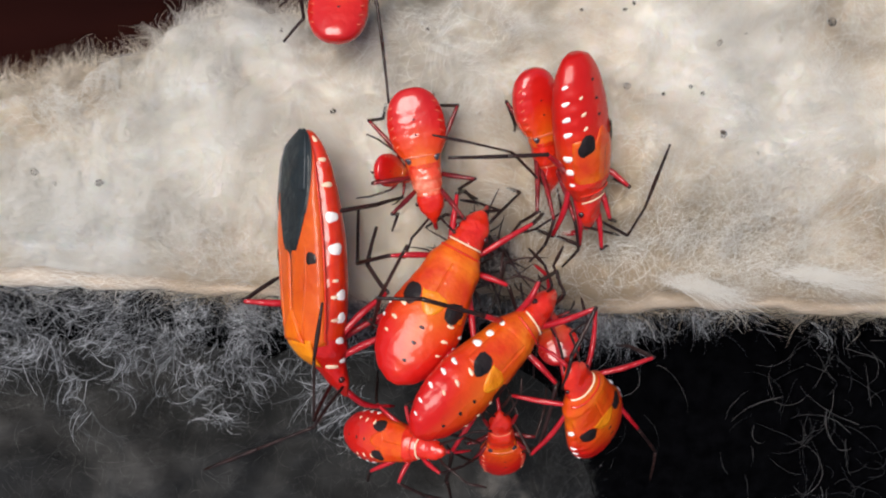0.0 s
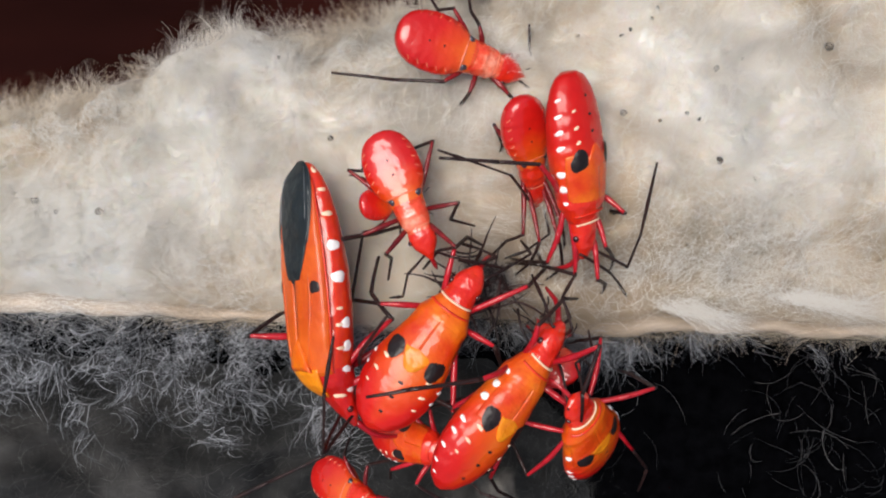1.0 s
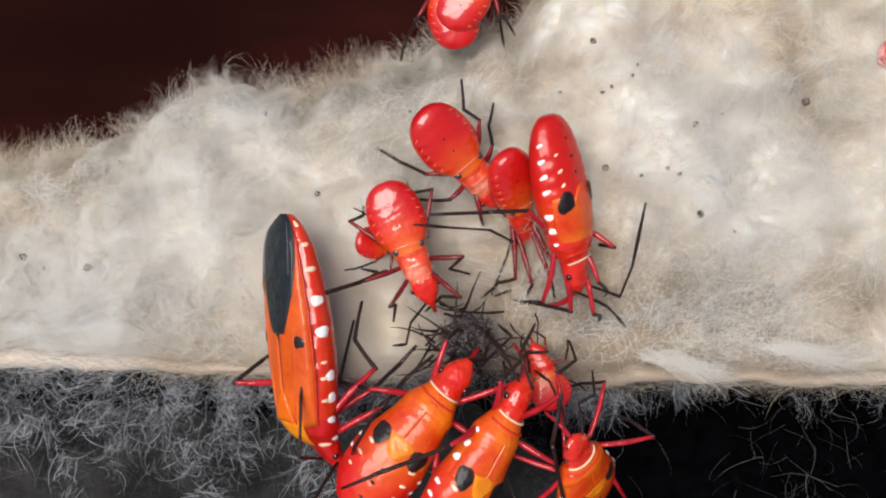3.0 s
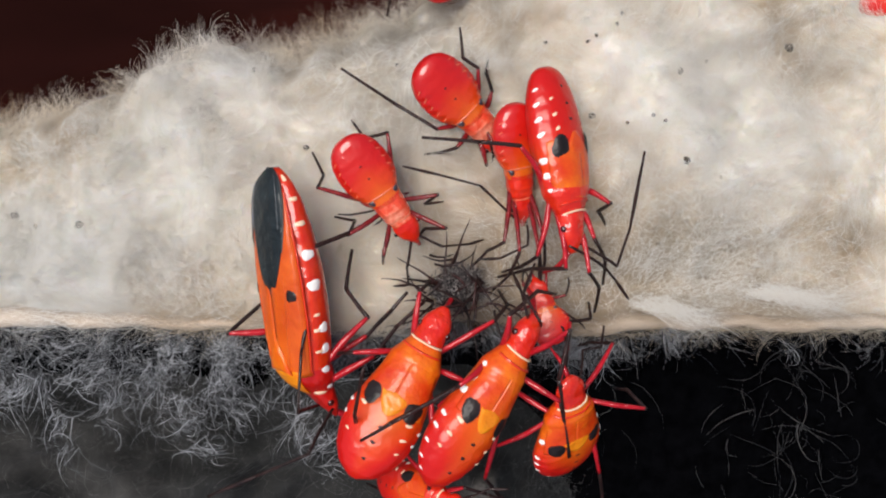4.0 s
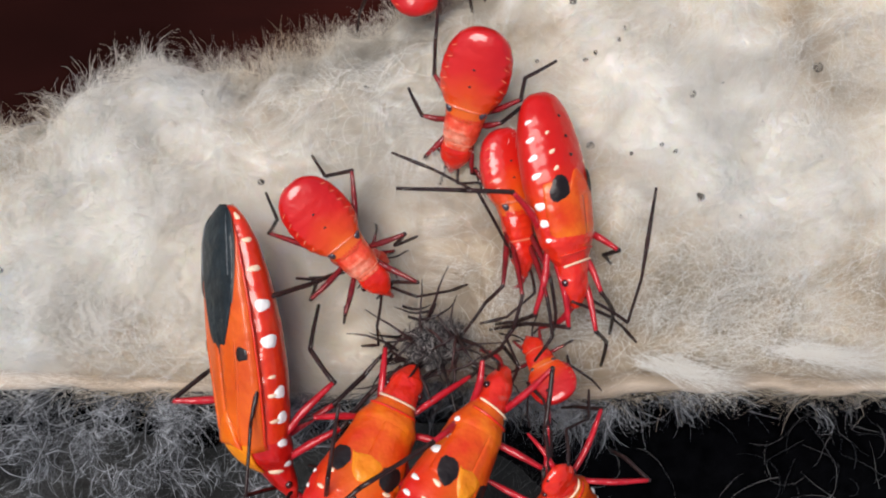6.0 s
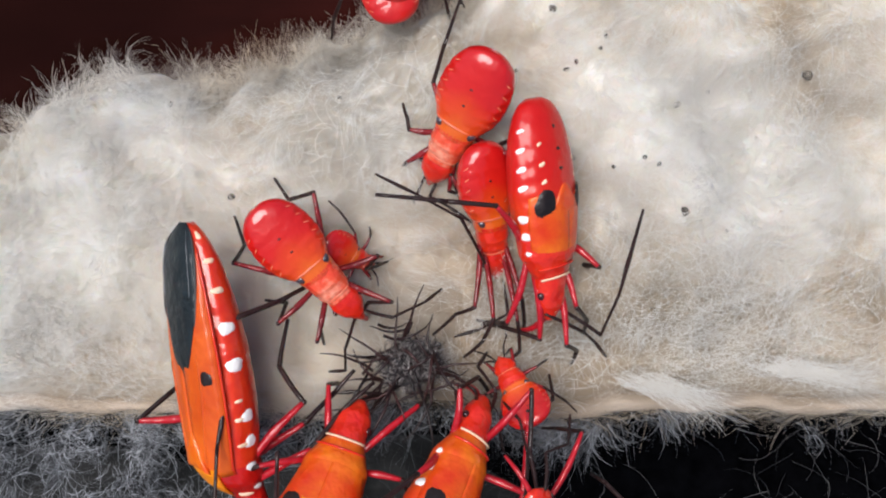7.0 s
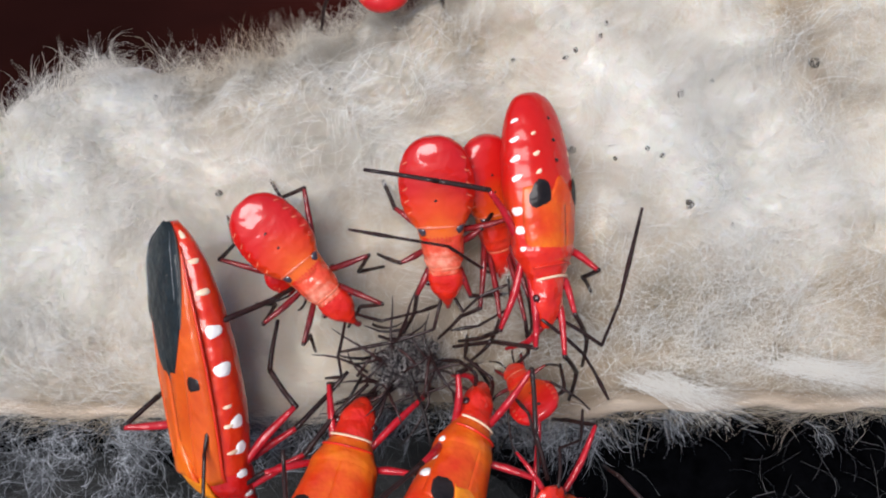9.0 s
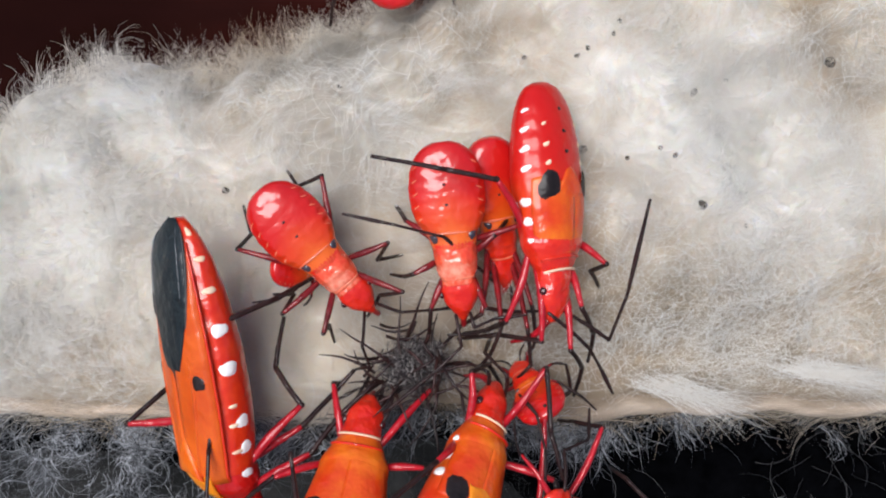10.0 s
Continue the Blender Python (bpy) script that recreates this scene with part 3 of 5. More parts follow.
ADULT = [(0, .25, .3, .3, 0), (.015, .8, .45, .4, 0), (.05, 1.38, .66, .66, 0), (.12, 1.92, .9, 1.05, 0), (.25, 2.35, 1.1, 1.5, 0), (.4, 2.6, 1.25, 1.8, 0), (.55, 2.55, 1.3, 1.9, 0), (.68, 2.35, 1.35, 1.8, 0),
         (.76, 2.15, 1.4, 1.6, 0), (.82, 1.75, 1.25, 1.35, 0), (.865, 1.25, .95, 1.05, -.1), (.9, 1.0, .75, .8, -.2), (.95, .72, .55, .55, -.3), (1, .14, .14, .14, -.4)]


def scaled(rows, f, wide=1.0):
    return [(s, w * f * wide, t * f, b2 * f, m2 * f) for s, w, t, b2, m2 in rows]


DASHES = ((0.372, 40, .010, 8), (0.355, 80, .011, 11), (0.29, 42, .009, 7), (0.285, 80, .010, 11), (0.215, 46, .007, 5), (0.20, 82, .009, 10), (0.12, 82, .007, 10), (0.065, 76, .005, 10))


def big_nymph(name, key, length, label, wide=1.0, belly="orange_belly", shield="yellow", dashes=DASHES, flank=(0.50, 0.58, 0.66), plan=None):
    """A late nymph: red abdomen with pale dashes, orange wing pads with a black spot each, yellow shield."""
    root = new(name)
    f = length / 11.8
    sh = Shape(length, scaled(plan or BIG, f, wide), edge=1.05)
    part("abdomen", sh.shell("abdomen", 0.0, 0.64, MAT[belly], 1.0, 9, 0.012, 64, 60), root, "orange-red glossy segmented abdomen")
    part("thorax", sh.shell("thorax", 0.56, 0.80, MAT["orange" if belly == "orange_belly" else "face"], 1.0, swell=lambda u: 0.93 + 0.13 * math.sin(math.pi * min(1, u * 1.1)) + 0.02 * math.sin(5 * math.pi * u), n=24), root, "orange-red glossy pronotum")
    part("head", sh.shell("head", 0.775, 1.0, MAT["face"], 1.0, swell=lambda u: 0.92 + 0.07 * math.sin(math.pi * u) + 0.03 * math.sin(4 * math.pi * u), n=22), root, "orange-red blunt head")
    for s0 in (0.792, 0.742):
        part("collar", sh.flap("collar", lambda v: s0 - 0.006 - 0.012 * math.sin(math.pi * v), lambda v: s0 + 0.005 - 0.012 * math.sin(math.pi * v), lambda u: -70, lambda u: 70, MAT["cream"] if s0 > 0.76 else MAT["face"], 0.09 * f if s0 > 0.76 else 0.11 * f, 4, 22, 0.08), root, "narrow cream collar" if s0 > 0.76 else "raised red ridge")
    for sd in (1, -1):
        part("wing_pad", sh.flap("wing_pad", lambda v: 0.392 + 0.055 * (1 - v) ** 1.6 + 0.06 * max(0, v - 0.65) ** 1.2, lambda v: 0.715 - 0.015 * v, lambda u: sd * (-3 if sd > 0 else 1), lambda u: sd * (74 - 10 * (1 - u) ** 2), MAT["orange"], (0.085 if sd > 0 else 0.075) * f, 24, 18, 0.06), root, "orange wing pad")
        part("wing_spot", sh.mark("wing_spot", 0.438, sd * 37, 0.056, 18, MAT["black"], 0.035 * f, 2.2, 0.3 * sd, 0.10 * f), root, "black oval spot")
        for s0, d0, ds, dd in dashes:
            part("pale_dash", sh.mark("pale_dash", s0, sd * d0, ds, dd, MAT["white"] if d0 > 70 else MAT["cream"], 0.04 * f, 2.2, 0.5 * sd), root, "small white dash")
        for s0 in flank:
            part("flank_spot", sh.mark("flank_spot", s0, sd * 82, .019, 13, MAT["white"], 0.12 * f, 2.3), root, "rounded white flank spot")
    part("shield", sh.flap("shield", lambda v: 0.365 + 0.12 * abs(2 * v - 1) ** 1.7, lambda v: 0.505 - 0.03 * abs(2 * v - 1), lambda u: -24 + 5 * u, lambda u: 24 - 5 * u, MAT[shield], 0.105 * f, 16, 16, 0.06), root, "yellow triangular shield")
    for s0 in (0.30, 0.215, 0.12):
        part("dark_dot", sh.mark("dark_dot", s0, 2, .009, 3.6, MAT["black"], 0.03 * f), root, "tiny black dot")
    limbs(root, sh, key, 1.0 * f ** 0.5)
    head_parts(root, sh, key, 1.0 * f)
    return tagged(root, label, "insect", "red bugs on the fluff")


def small_nymph(name, key, length, label, wide=1.0, chest="pink"):
    """A younger nymph: swollen red abdomen, pale narrow thorax, two dark shoulder spots."""
    root = new(name)
    f = length / 8.4
    sh = Shape(length, scaled(SMALL, f, wide), edge=0.8)
    part("abdomen", sh.shell("abdomen", 0.0, 0.57, MAT["belly"], 1.0, 9, 0.016, 64, 60), root, "swollen glossy red abdomen")
    part("thorax", sh.shell("thorax", 0.50, 0.78, MAT[chest], 1.0, 3, 0.03, 40, 40), root, "pale red ringed thorax")
    part("head", sh.shell("head", 0.755, 1.0, MAT["face"], 1.0, swell=lambda u: 0.90 + 0.11 * math.sin(math.pi * u) + 0.03 * math.sin(4 * math.pi * u), n=20), root, "red pointed head")
    part("collar", sh.flap("collar", lambda v: 0.738, lambda v: 0.75, lambda u: -72, lambda u: 72, MAT["rose"], 0.025 * f, 4, 20, 0.07), root, "narrow pale red collar")
    part("abdomen_rim", sh.flap("abdomen_rim", lambda v: 0.486 + 0.010 * math.cos(5 * v), lambda v: 0.491, lambda u: -75, lambda u: 75, MAT["rose"], 0.03 * f, 3, 20, 0.06), root, "thin rosy line")
    for sd in (1, -1):
        part("shoulder_spot", sh.mark("shoulder_spot", 0.512, sd * 50, .026, 14, MAT["bud"], 0.10 * f, 2.2), root, "glossy dark wing bud")
        for s0, d0 in ((0.40, 58), (0.33, 56), (0.26, 55), (0.19, 57), (0.12, 62)):
            part("pale_dash", sh.mark("pale_dash", s0, sd * d0, .0045, 8, MAT["rose"], 0.02 * f, 2.0, 2.2 * sd), root, "small pale dash")
    for s0 in (0.33, 0.22):
        part("dark_dot", sh.mark("dark_dot", s0, 3, .008, 2.6, MAT["black"], 0.02 * f), root, "tiny dark dot")
    limbs(root, sh, key, 0.85 * f ** 0.7, hip_row=(0.72, 0.64, 0.56), femur="dusky_leg")
    head_parts(root, sh, key, 0.8 * f, 0.835)
    return tagged(root, label, "insect", "red bugs on the fluff")


def adult(name, key, length, label):
    """The winged adult: orange fore wings, black membrane, red flanks with white bars."""
    root = new(name)
    f = length / 16.4
    sh = Shape(length, scaled(ADULT, f), (-0.9 * f, -1.0 * f))
    part("abdomen", sh.shell("abdomen", 0.0, 0.80, MAT["flank"], 1.0, 9, 0.012, 64, 56), root, "bright red abdomen with white bars")
    part("thorax", sh.shell("thorax", 0.74, 0.88, MAT["red"], 1.0, swell=lambda u: 0.95 + 0.10 * math.sin(math.pi * u), n=20), root, "red thorax with white marks")
    part("pronotum", sh.flap("pronotum", lambda v: 0.755, lambda v: 0.872, lambda u: -36 + 10 * u, lambda u: 68 - 10 * u, MAT["yellow"], 0.26 * f, 12, 22, 0.2), root, "yellow-orange pronotum")
    part("head", sh.shell("head", 0.855, 1.0, MAT["red"], 1.0, swell=lambda u: 0.92 + 0.12 * math.sin(math.pi * u), n=18), root, "red head")
    for sd in (1, -1):
        part("fore_wing", sh.flap("fore_wing", lambda v: 0.05 + 0.20 * (1 - v), lambda v: 0.80 - 0.02 * v, lambda u: sd * 1.0, lambda u: sd * (54 + 10 * u), MAT["wing"], 0.28 * f, 30, 18, 0.12), root, "orange leathery fore wing")
        part("wing_spot", sh.mark("wing_spot", 0.46, sd * 38, .022, 9, MAT["black"], 0.04 * f, 3.2, 0.0, 0.30 * f), root, "black squarish spot")
        part("wing_vein", sh.flap("wing_vein", lambda v: 0.30 + 0.2 * v, lambda v: 0.79, lambda u: sd * (30 - 12 * u), lambda u: sd * (33 - 12 * u), MAT["wing"], 0.335 * f, 20, 3, 0.05), root)
        part("wing_rim", sh.flap("wing_rim", lambda v: 0.06, lambda v: 0.78, lambda u: sd * (53 + 10 * u), lambda u: sd * (58 + 10 * u), MAT["flank"], 0.30 * f, 30, 3, 0.1), root, "red wing edge")
        for s0, d0, ds, dd, mt in ((.035, 78, .012, 12, "cream"), (.11, 84, .008, 16, "cream"), (.20, 86, .010, 17, "cream"), (.315, 88, .020, 18, "white"), (.43, 90, .022, 17, "white"),
                                   (.545, 88, .006, 8, "cream"), (.60, 102, .021, 12, "white"), (.605, 86, .007, 10, "cream"), (.685, 104, .021, 12, "white"), (.69, 88, .007, 11, "cream"), (.775, 102, .018, 17, "white"), (.85, 106, .012, 16, "white"), (.87, 60, .008, 24, "cream")):
            part("white_bar", sh.mark("white_bar", s0, sd * d0, ds, dd, MAT[mt], 0.06 * f, 2.4), root, "white bar on the red flank")
    part("wing_membrane", sh.flap("wing_membrane", lambda v: -0.004, lambda v: 0.50, lambda u: -(54 - 52 * u ** 1.25 + 4 * math.sin(math.pi * u)), lambda u: 54 - 52 * u ** 1.25 + 4 * math.sin(math.pi * u), MAT["membrane"], 0.36 * f, 34, 20, 0.1), root, "dull black wing membrane")
    for d0 in (26, -26):
        part("wing_vein", sh.flap("wing_vein", lambda v: 0.01, lambda v: 0.26, lambda u: d0 * 1.5 * (1 - 0.25 * u), lambda u: d0 * 1.5 * (1 - 0.25 * u) + 1.2, MAT["grey_fibre"], 0.385 * f, 14, 2, 0.03), root, "pale fine wing vein")
    for sd in (1, -1):
        part("membrane_rim", sh.flap("membrane_rim", lambda v: 0.004, lambda v: 0.34, lambda u: sd * (52 - 26 * u ** 1.4), lambda u: sd * (55 - 26 * u ** 1.4), MAT["shade_fibre"], 0.375 * f, 22, 2, 0.04), root, "thin grey rim of the membrane")
    part("shield", sh.flap("shield", lambda v: 0.63 + 0.13 * abs(2 * v - 1), lambda v: 0.775, lambda u: -24, lambda u: 24, MAT["orange"], 0.40 * f, 12, 12, 0.1), root, "orange triangular shield")
    limbs(root, sh, key, 1.15 * f, hip_row=(0.84, 0.76, 0.66))
    head_parts(root, sh, key, 1.1 * f, 0.925)
    return tagged(root, label, "insect", "red bugs on the fluff")


def at(x, y, z, pitch, roll, yaw):
    """A pose in millimetres and degrees: heading yaw, nose up pitch, lean roll."""
    return Matrix.Translation((x * MM, y * MM, z * MM)) @ pose(0, 0, 0, 0, 0, yaw) @ pose(0, 0, 0, pitch) @ pose(0, 0, 0, 0, roll, 0)


# ---- the pod: fluff, husk, ground ----
rng = np.random.default_rng(7)
WAVES = [(rng.normal(size=2) * k, rng.uniform(0, 6.28), a) for k, a, c in ((0.20, 0.95, 5), (0.42, 0.42, 8), (0.95, 0.20, 9), (2.4, 0.08, 10)) for _ in range(c)]


def lumps(x, y):
    z = 0.35 + 0 * x
    for k, ph, a in WAVES:
        z = z + a * np.sin(k[0] * x + k[1] * y + ph) * 0.62
    return z


def low_edge(x):
    return -3.1 - 0.55 * np.tanh((x + 12) / 7) - 0.6 * np.clip((x - 2) / 9, 0, 1) + 0.55 * np.clip(-(x + 18) / 14, 0, 1.5) + 0.5 * np.exp(-((x - 17) / 6) ** 4) + 0.06 * np.sin(0.9 * x) + 0.05 * np.sin(2.3 * x + 1) + 0.9 * np.exp(-((x - 3.6) / 4.2) ** 4)


def top_edge(x):
    return np.interp(x, [-60, -28, -22, -18.7, -15.3, -12, -10, -8, -4.5, -1.3, 4, 6.5, 9, 13, 30, 60], [8.5, 11.8, 13.2, 14.8, 17.3, 17.6, 17.2, 17.2, 18.8, 20.0, 20.8, 22.0, 24.5, 30, 33, 33]) + 0.4 * np.sin(1.7 * x)


def bed_height(x, y):
    lo, hi = low_edge(x), top_edge(x)
    z = lumps(x, y) + 0.35 - 0.6 * np.exp(-(((x - 3) / 6.5) ** 2 + ((y + 0.5) / 4.0) ** 2)) + 1.3 * np.exp(-(((x + 23.5) / 4.6) ** 2 + ((y - 0.6) / 2.8) ** 2)) + 1.0 * np.exp(-(((x + 11) / 3) ** 2 + ((y - 8.5) / 2.2) ** 2))
    d = y - lo
    z = z * np.clip(d / 4, 0.35, 1) - 1.3 * np.clip(1 - d / 3.2, 0, 1) ** 2
    e = hi - y
    return z - 9 * np.clip(1 - e / (3.2 + 3.2 * np.exp(-((x - 1) / 9) ** 2)), 0, 1) ** 2


nx, ny = 440, 200
gx, gv = np.meshgrid(np.linspace(-60, 60, nx), np.linspace(0, 1, ny), indexing="ij")
gy = low_edge(gx) + gv * (top_edge(gx) - low_edge(gx))
gz = bed_height(gx, gy)
idx = np.arange(nx * ny).reshape(nx, ny)
quads = np.stack([idx[:-1, :-1], idx[1:, :-1], idx[1:, 1:], idx[:-1, 1:]], -1).reshape(-1, 4)
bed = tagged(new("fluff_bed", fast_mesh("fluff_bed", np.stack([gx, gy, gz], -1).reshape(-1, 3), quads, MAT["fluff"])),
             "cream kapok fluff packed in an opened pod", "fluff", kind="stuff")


def strands(name, roots, heading, length, radius, mat, lift, curl, floor=None, steps=5, droop=0.0, seed=1, turn=None):
    """Many fine curved hairs as thin three-sided tubes."""
    r = np.random.default_rng(seed)
    n2 = len(roots)
    pts = np.zeros((n2, steps + 1, 3))
    pts[:, 0] = roots
    ang = heading.copy()
    bend = r.normal(size=n2) * curl + (0 if turn is None else turn)
    for i in range(steps):
        bend2 = bend + r.normal(size=n2) * curl * 0.5
        step = length / steps
        pts[:, i + 1, 0] = pts[:, i, 0] + np.cos(ang) * step
        pts[:, i + 1, 1] = pts[:, i, 1] + np.sin(ang) * step
        ang = ang + bend2 / steps
    u = np.linspace(0, 1, steps + 1)[None, :]
    rise = lift[:, None] * np.sin(np.pi * np.clip(u * r.uniform(0.55, 1.0, n2)[:, None], 0, 1)) - droop * length[:, None] * u ** 1.5
    if floor is None:
        pts[:, :, 2] = roots[:, 2:3] + rise
    else:
        pts[:, :, 2] = floor(pts[:, :, 0], pts[:, :, 1]) + rise + 0.03
    tan = np.gradient(pts, axis=1)
    tan /= np.linalg.norm(tan, axis=2, keepdims=True) + 1e-9
    s1 = np.cross(tan, np.array([0.0, 0.0, 1.0]))
    s1 /= np.linalg.norm(s1, axis=2, keepdims=True) + 1e-9
    s2 = np.cross(s1, tan)
    taper = (1 - 0.75 * u ** 2)[:, :, None] * radius[:, None, None]
    v = np.stack([pts + taper * (math.cos(a) * s1 + math.sin(a) * s2) for a in (0.5, 2.6, 4.7)], 2)
    verts = v.reshape(-1, 3)
    base = (np.arange(n2) * (steps + 1) * 3)[:, None, None]
    i = np.arange(steps)[None, :, None] * 3
    j = np.arange(3)[None, None, :]
    j2 = (j + 1) % 3
    q = np.stack([base + i + j, base + i + j2, base + i + 3 + j2, base + i + 3 + j], -1).reshape(-1, 4)
    return fast_mesh(name, verts, q, mat)


def flow(x, y):
    return 0.9 * np.sin(0.21 * x + 0.13 * y) + 1.1 * np.sin(0.33 * y - 0.17 * x + 1.3) + 0.8 * np.sin(0.5 * x + 0.41 * y)


n3 = 66000
fx = rng.uniform(-36, 36, n3)
fv = rng.uniform(-0.008, 0.98, n3)
fy = low_edge(fx) + fv * (np.minimum(top_edge(fx), 26) - low_edge(fx))
silky = rng.uniform(size=n3) < 0.86
head = flow(fx, fy) * 1.5 + rng.normal(size=n3) * np.where(silky, 0.32, 1.2)
near = (fy - low_edge(fx)) < 2.2
head = np.where(near, np.where(rng.uniform(size=n3) < 0.5, 0.0, np.pi) + rng.normal(size=n3) * 0.3, head)
head = np.where(((fy - low_edge(fx)) < 5.0) & (np.sin(head) < -0.2), -head, head)
bed_hair = new("fluff_hair", strands("fluff_hair", np.stack([fx, fy, 0 * fx], -1), head, rng.uniform(1.2, 4.2, n3), np.where(silky, rng.uniform(0.004, 0.009, n3), rng.uniform(0.006, 0.012, n3)), MAT["fibre"],
               np.abs(rng.normal(size=n3)) * np.where(silky, 0.30, 0.5) + 0.04, np.where(silky, 0.6, 1.6), bed_height, 3, 0.0, 11))
bed_hair.parent = bed
tagged(bed_hair, "fine curling cream fibres", kind="stuff")

# bundles of brighter hairs lying over the bed
nb, per = 210, 42
bx = np.repeat(rng.uniform(-32, 32, nb), per)
by = np.repeat(rng.uniform(0.08, 0.92, nb), per)
by = low_edge(bx) + 0.8 + by * (np.minimum(top_edge(bx), 26) - low_edge(bx) - 3)
aim = np.repeat(rng.uniform(0, 6.28, nb), per) * 0.5 + flow(bx, by)
off = rng.normal(size=nb * per) * 0.35
n3 = nb * per
roots = np.stack([bx - np.sin(aim) * off + rng.normal(size=n3) * 0.5, by + np.cos(aim) * off + rng.normal(size=n3) * 0.5, 0 * bx], -1)
wisp = new("fluff_wisp", strands("fluff_wisp", roots, aim + rng.normal(size=n3) * 0.16, np.repeat(rng.uniform(1.8, 5.0, nb), per) * rng.uniform(0.4, 1.0, n3), rng.uniform(0.004, 0.011, n3), MAT["white_fibre"],
           np.abs(rng.normal(size=n3)) * 0.45 + np.repeat(rng.uniform(0.15, 0.8, nb), per), 0.4, bed_height, 4, 0.0, 18, np.repeat(rng.normal(size=nb) * 1.3, per)))
wisp.parent = bed
tagged(wisp, "silky white bundles of fibre", kind="stuff")

# single crisp hairs that stand out of the wool
n3 = 8200
fx = np.concatenate([rng.uniform(-32, 32, 2900), rng.normal(20, 5.0, 3300), rng.normal(-17, 7, 2000)])
fy = low_edge(fx) + np.concatenate([rng.uniform(0.0, 0.9, 2900), np.abs(rng.normal(size=3300)) * 0.40, rng.uniform(0.0, 0.9, 2000)]) * (np.minimum(top_edge(fx), 24) - low_edge(fx))
aim = rng.uniform(0, 6.28, n3)
aim = np.where(((fy - low_edge(fx)) < 4.5) & (np.sin(aim) < 0), -aim, aim)
stray = new("curl_hair", strands("curl_hair", np.stack([fx, fy, 0 * fx], -1), aim, rng.uniform(0.8, 3.4, n3), rng.uniform(0.010, 0.018, n3), MAT["white_fibre"], np.abs(rng.normal(size=n3)) * 0.5 + 0.4, 1.7, bed_height, 6, 0.0, 21))
stray.parent = bed
tagged(stray, "single curled white hairs", kind="stuff")

nb, per = 320, 32
n3 = nb * per
lx = rng.uniform(-36, 30, nb)
fx = np.repeat(lx, per) + rng.normal(size=n3) * np.repeat(rng.uniform(0.15, 0.7, nb), per)
fy = top_edge(fx) - np.abs(np.repeat(rng.normal(size=nb), per)) * 1.6 + rng.normal(size=n3) * 0.3 - 0.3
roots = np.stack([fx, fy, bed_height(fx, fy)], -1)
aim = np.repeat(1.5 + np.sin(lx * 0.8) * 0.6 + rng.normal(size=nb) * 0.9, per)
fringe = new("fluff_fringe", strands("fluff_fringe", roots, aim + rng.normal(size=n3) * 0.4, np.repeat(rng.uniform(0.8, 3.4, nb), per) * rng.uniform(0.4, 1.0, n3), rng.uniform(0.005, 0.011, n3), MAT["fibre"],
               np.abs(rng.normal(size=n3)) * 0.7 + 0.3, 1.0, None, 5, 0.1, 12, np.repeat(rng.normal(size=nb) * 1.6, per)))
fringe.parent = bed
tagged(fringe, "loose pale fibres along the upper edge", kind="stuff")

# husk rim under the lower edge of the fluff
prof = [(0.9, -0.9), (0.35, 0.02), (-0.15, 0.22), (-0.75, 0.1), (-1.05, -0.35), (-1.1, -1.2), (-0.9, -3.0), (0.4, -7.0), (1.6, -7.0), (0.6, -2.5)]
hx = np.linspace(-60, 60, 400)
hv = np.array([[(x, low_edge(x) + 0.45 + a * (0.55 + 0.12 * math.sin(0.16 * x) + 0.06 * math.sin(1.1 * x)), c * 0.7 + 0.06 * math.sin(0.8 * x) - 0.12 - 1.5 * math.exp(-((x - 3) / 11) ** 4)) for a, c in prof] for x in hx])
k = len(prof)
idx = np.arange(len(hx) * k).reshape(len(hx), k)
nxt = np.roll(idx, -1, axis=1)
quads = np.stack([idx[:-1], nxt[:-1], nxt[1:], idx[1:]], -1).reshape(-1, 4)
tagged(new("husk", fast_mesh("husk", hv.reshape(-1, 3), quads, MAT["husk"])), "pale tan woody rim of the opened pod", "pod husk", kind="structure")

nb, per = 372, 18
n3 = nb * per
lx = np.concatenate([rng.uniform(-36, -5, 246), rng.uniform(-6, 9, 72), rng.normal(11.0, 2.6, 40), rng.uniform(14, 34, 14)])
left = lx < -6
ly = low_edge(lx) - 0.2 - rng.uniform(0, 1, nb) ** 1.4 * np.where(left, 7.5 + 1.8 * np.sin(lx * 0.7), 1.3)
lz = -0.5 - rng.uniform(0, 1, nb) * np.where(left, 7.0, 3.0)
spread = np.repeat(rng.uniform(0.2, 0.9, nb), per)
fx, fy, fz = (np.repeat(v, per) + rng.normal(size=n3) * spread * w for v, w in ((lx, 1.0), (ly, 0.6), (lz, 0.4)))
aim = np.repeat(-1.2 + 1.2 * np.sin(0.75 * lx + 0.9 * ly) + rng.normal(size=nb) * 0.7, per)
hang = new("hanging_fibres", strands("hanging_fibres", np.stack([fx, fy, fz], -1), aim + rng.normal(size=n3) * 0.5, np.repeat(rng.uniform(1.0, 3.6, nb), per) * rng.uniform(0.4, 1.1, n3), np.where(fx < 0, rng.uniform(0.007, 0.020, n3), rng.uniform(0.005, 0.012, n3)), MAT["grey_fibre"],
             np.abs(rng.normal(size=n3)) * 0.5, 1.0, None, 6, 0.3, 13, np.repeat(rng.normal(size=nb) * np.where(left, 1.5, 0.8), per)))
hang.parent = bed
tagged(hang, "wispy fibres hanging below the rim, greyed in colour for the shade", kind="stuff")


# fibres that stray over the rim, and two drawn-out tufts
n3 = 2600
fx = rng.uniform(-34, 34, n3)
fx += 0.9 * np.sin(fx * 1.4) + 0.5 * np.sin(fx * 3.1)
fy = low_edge(fx) + rng.uniform(-0.25, 1.3, n3)
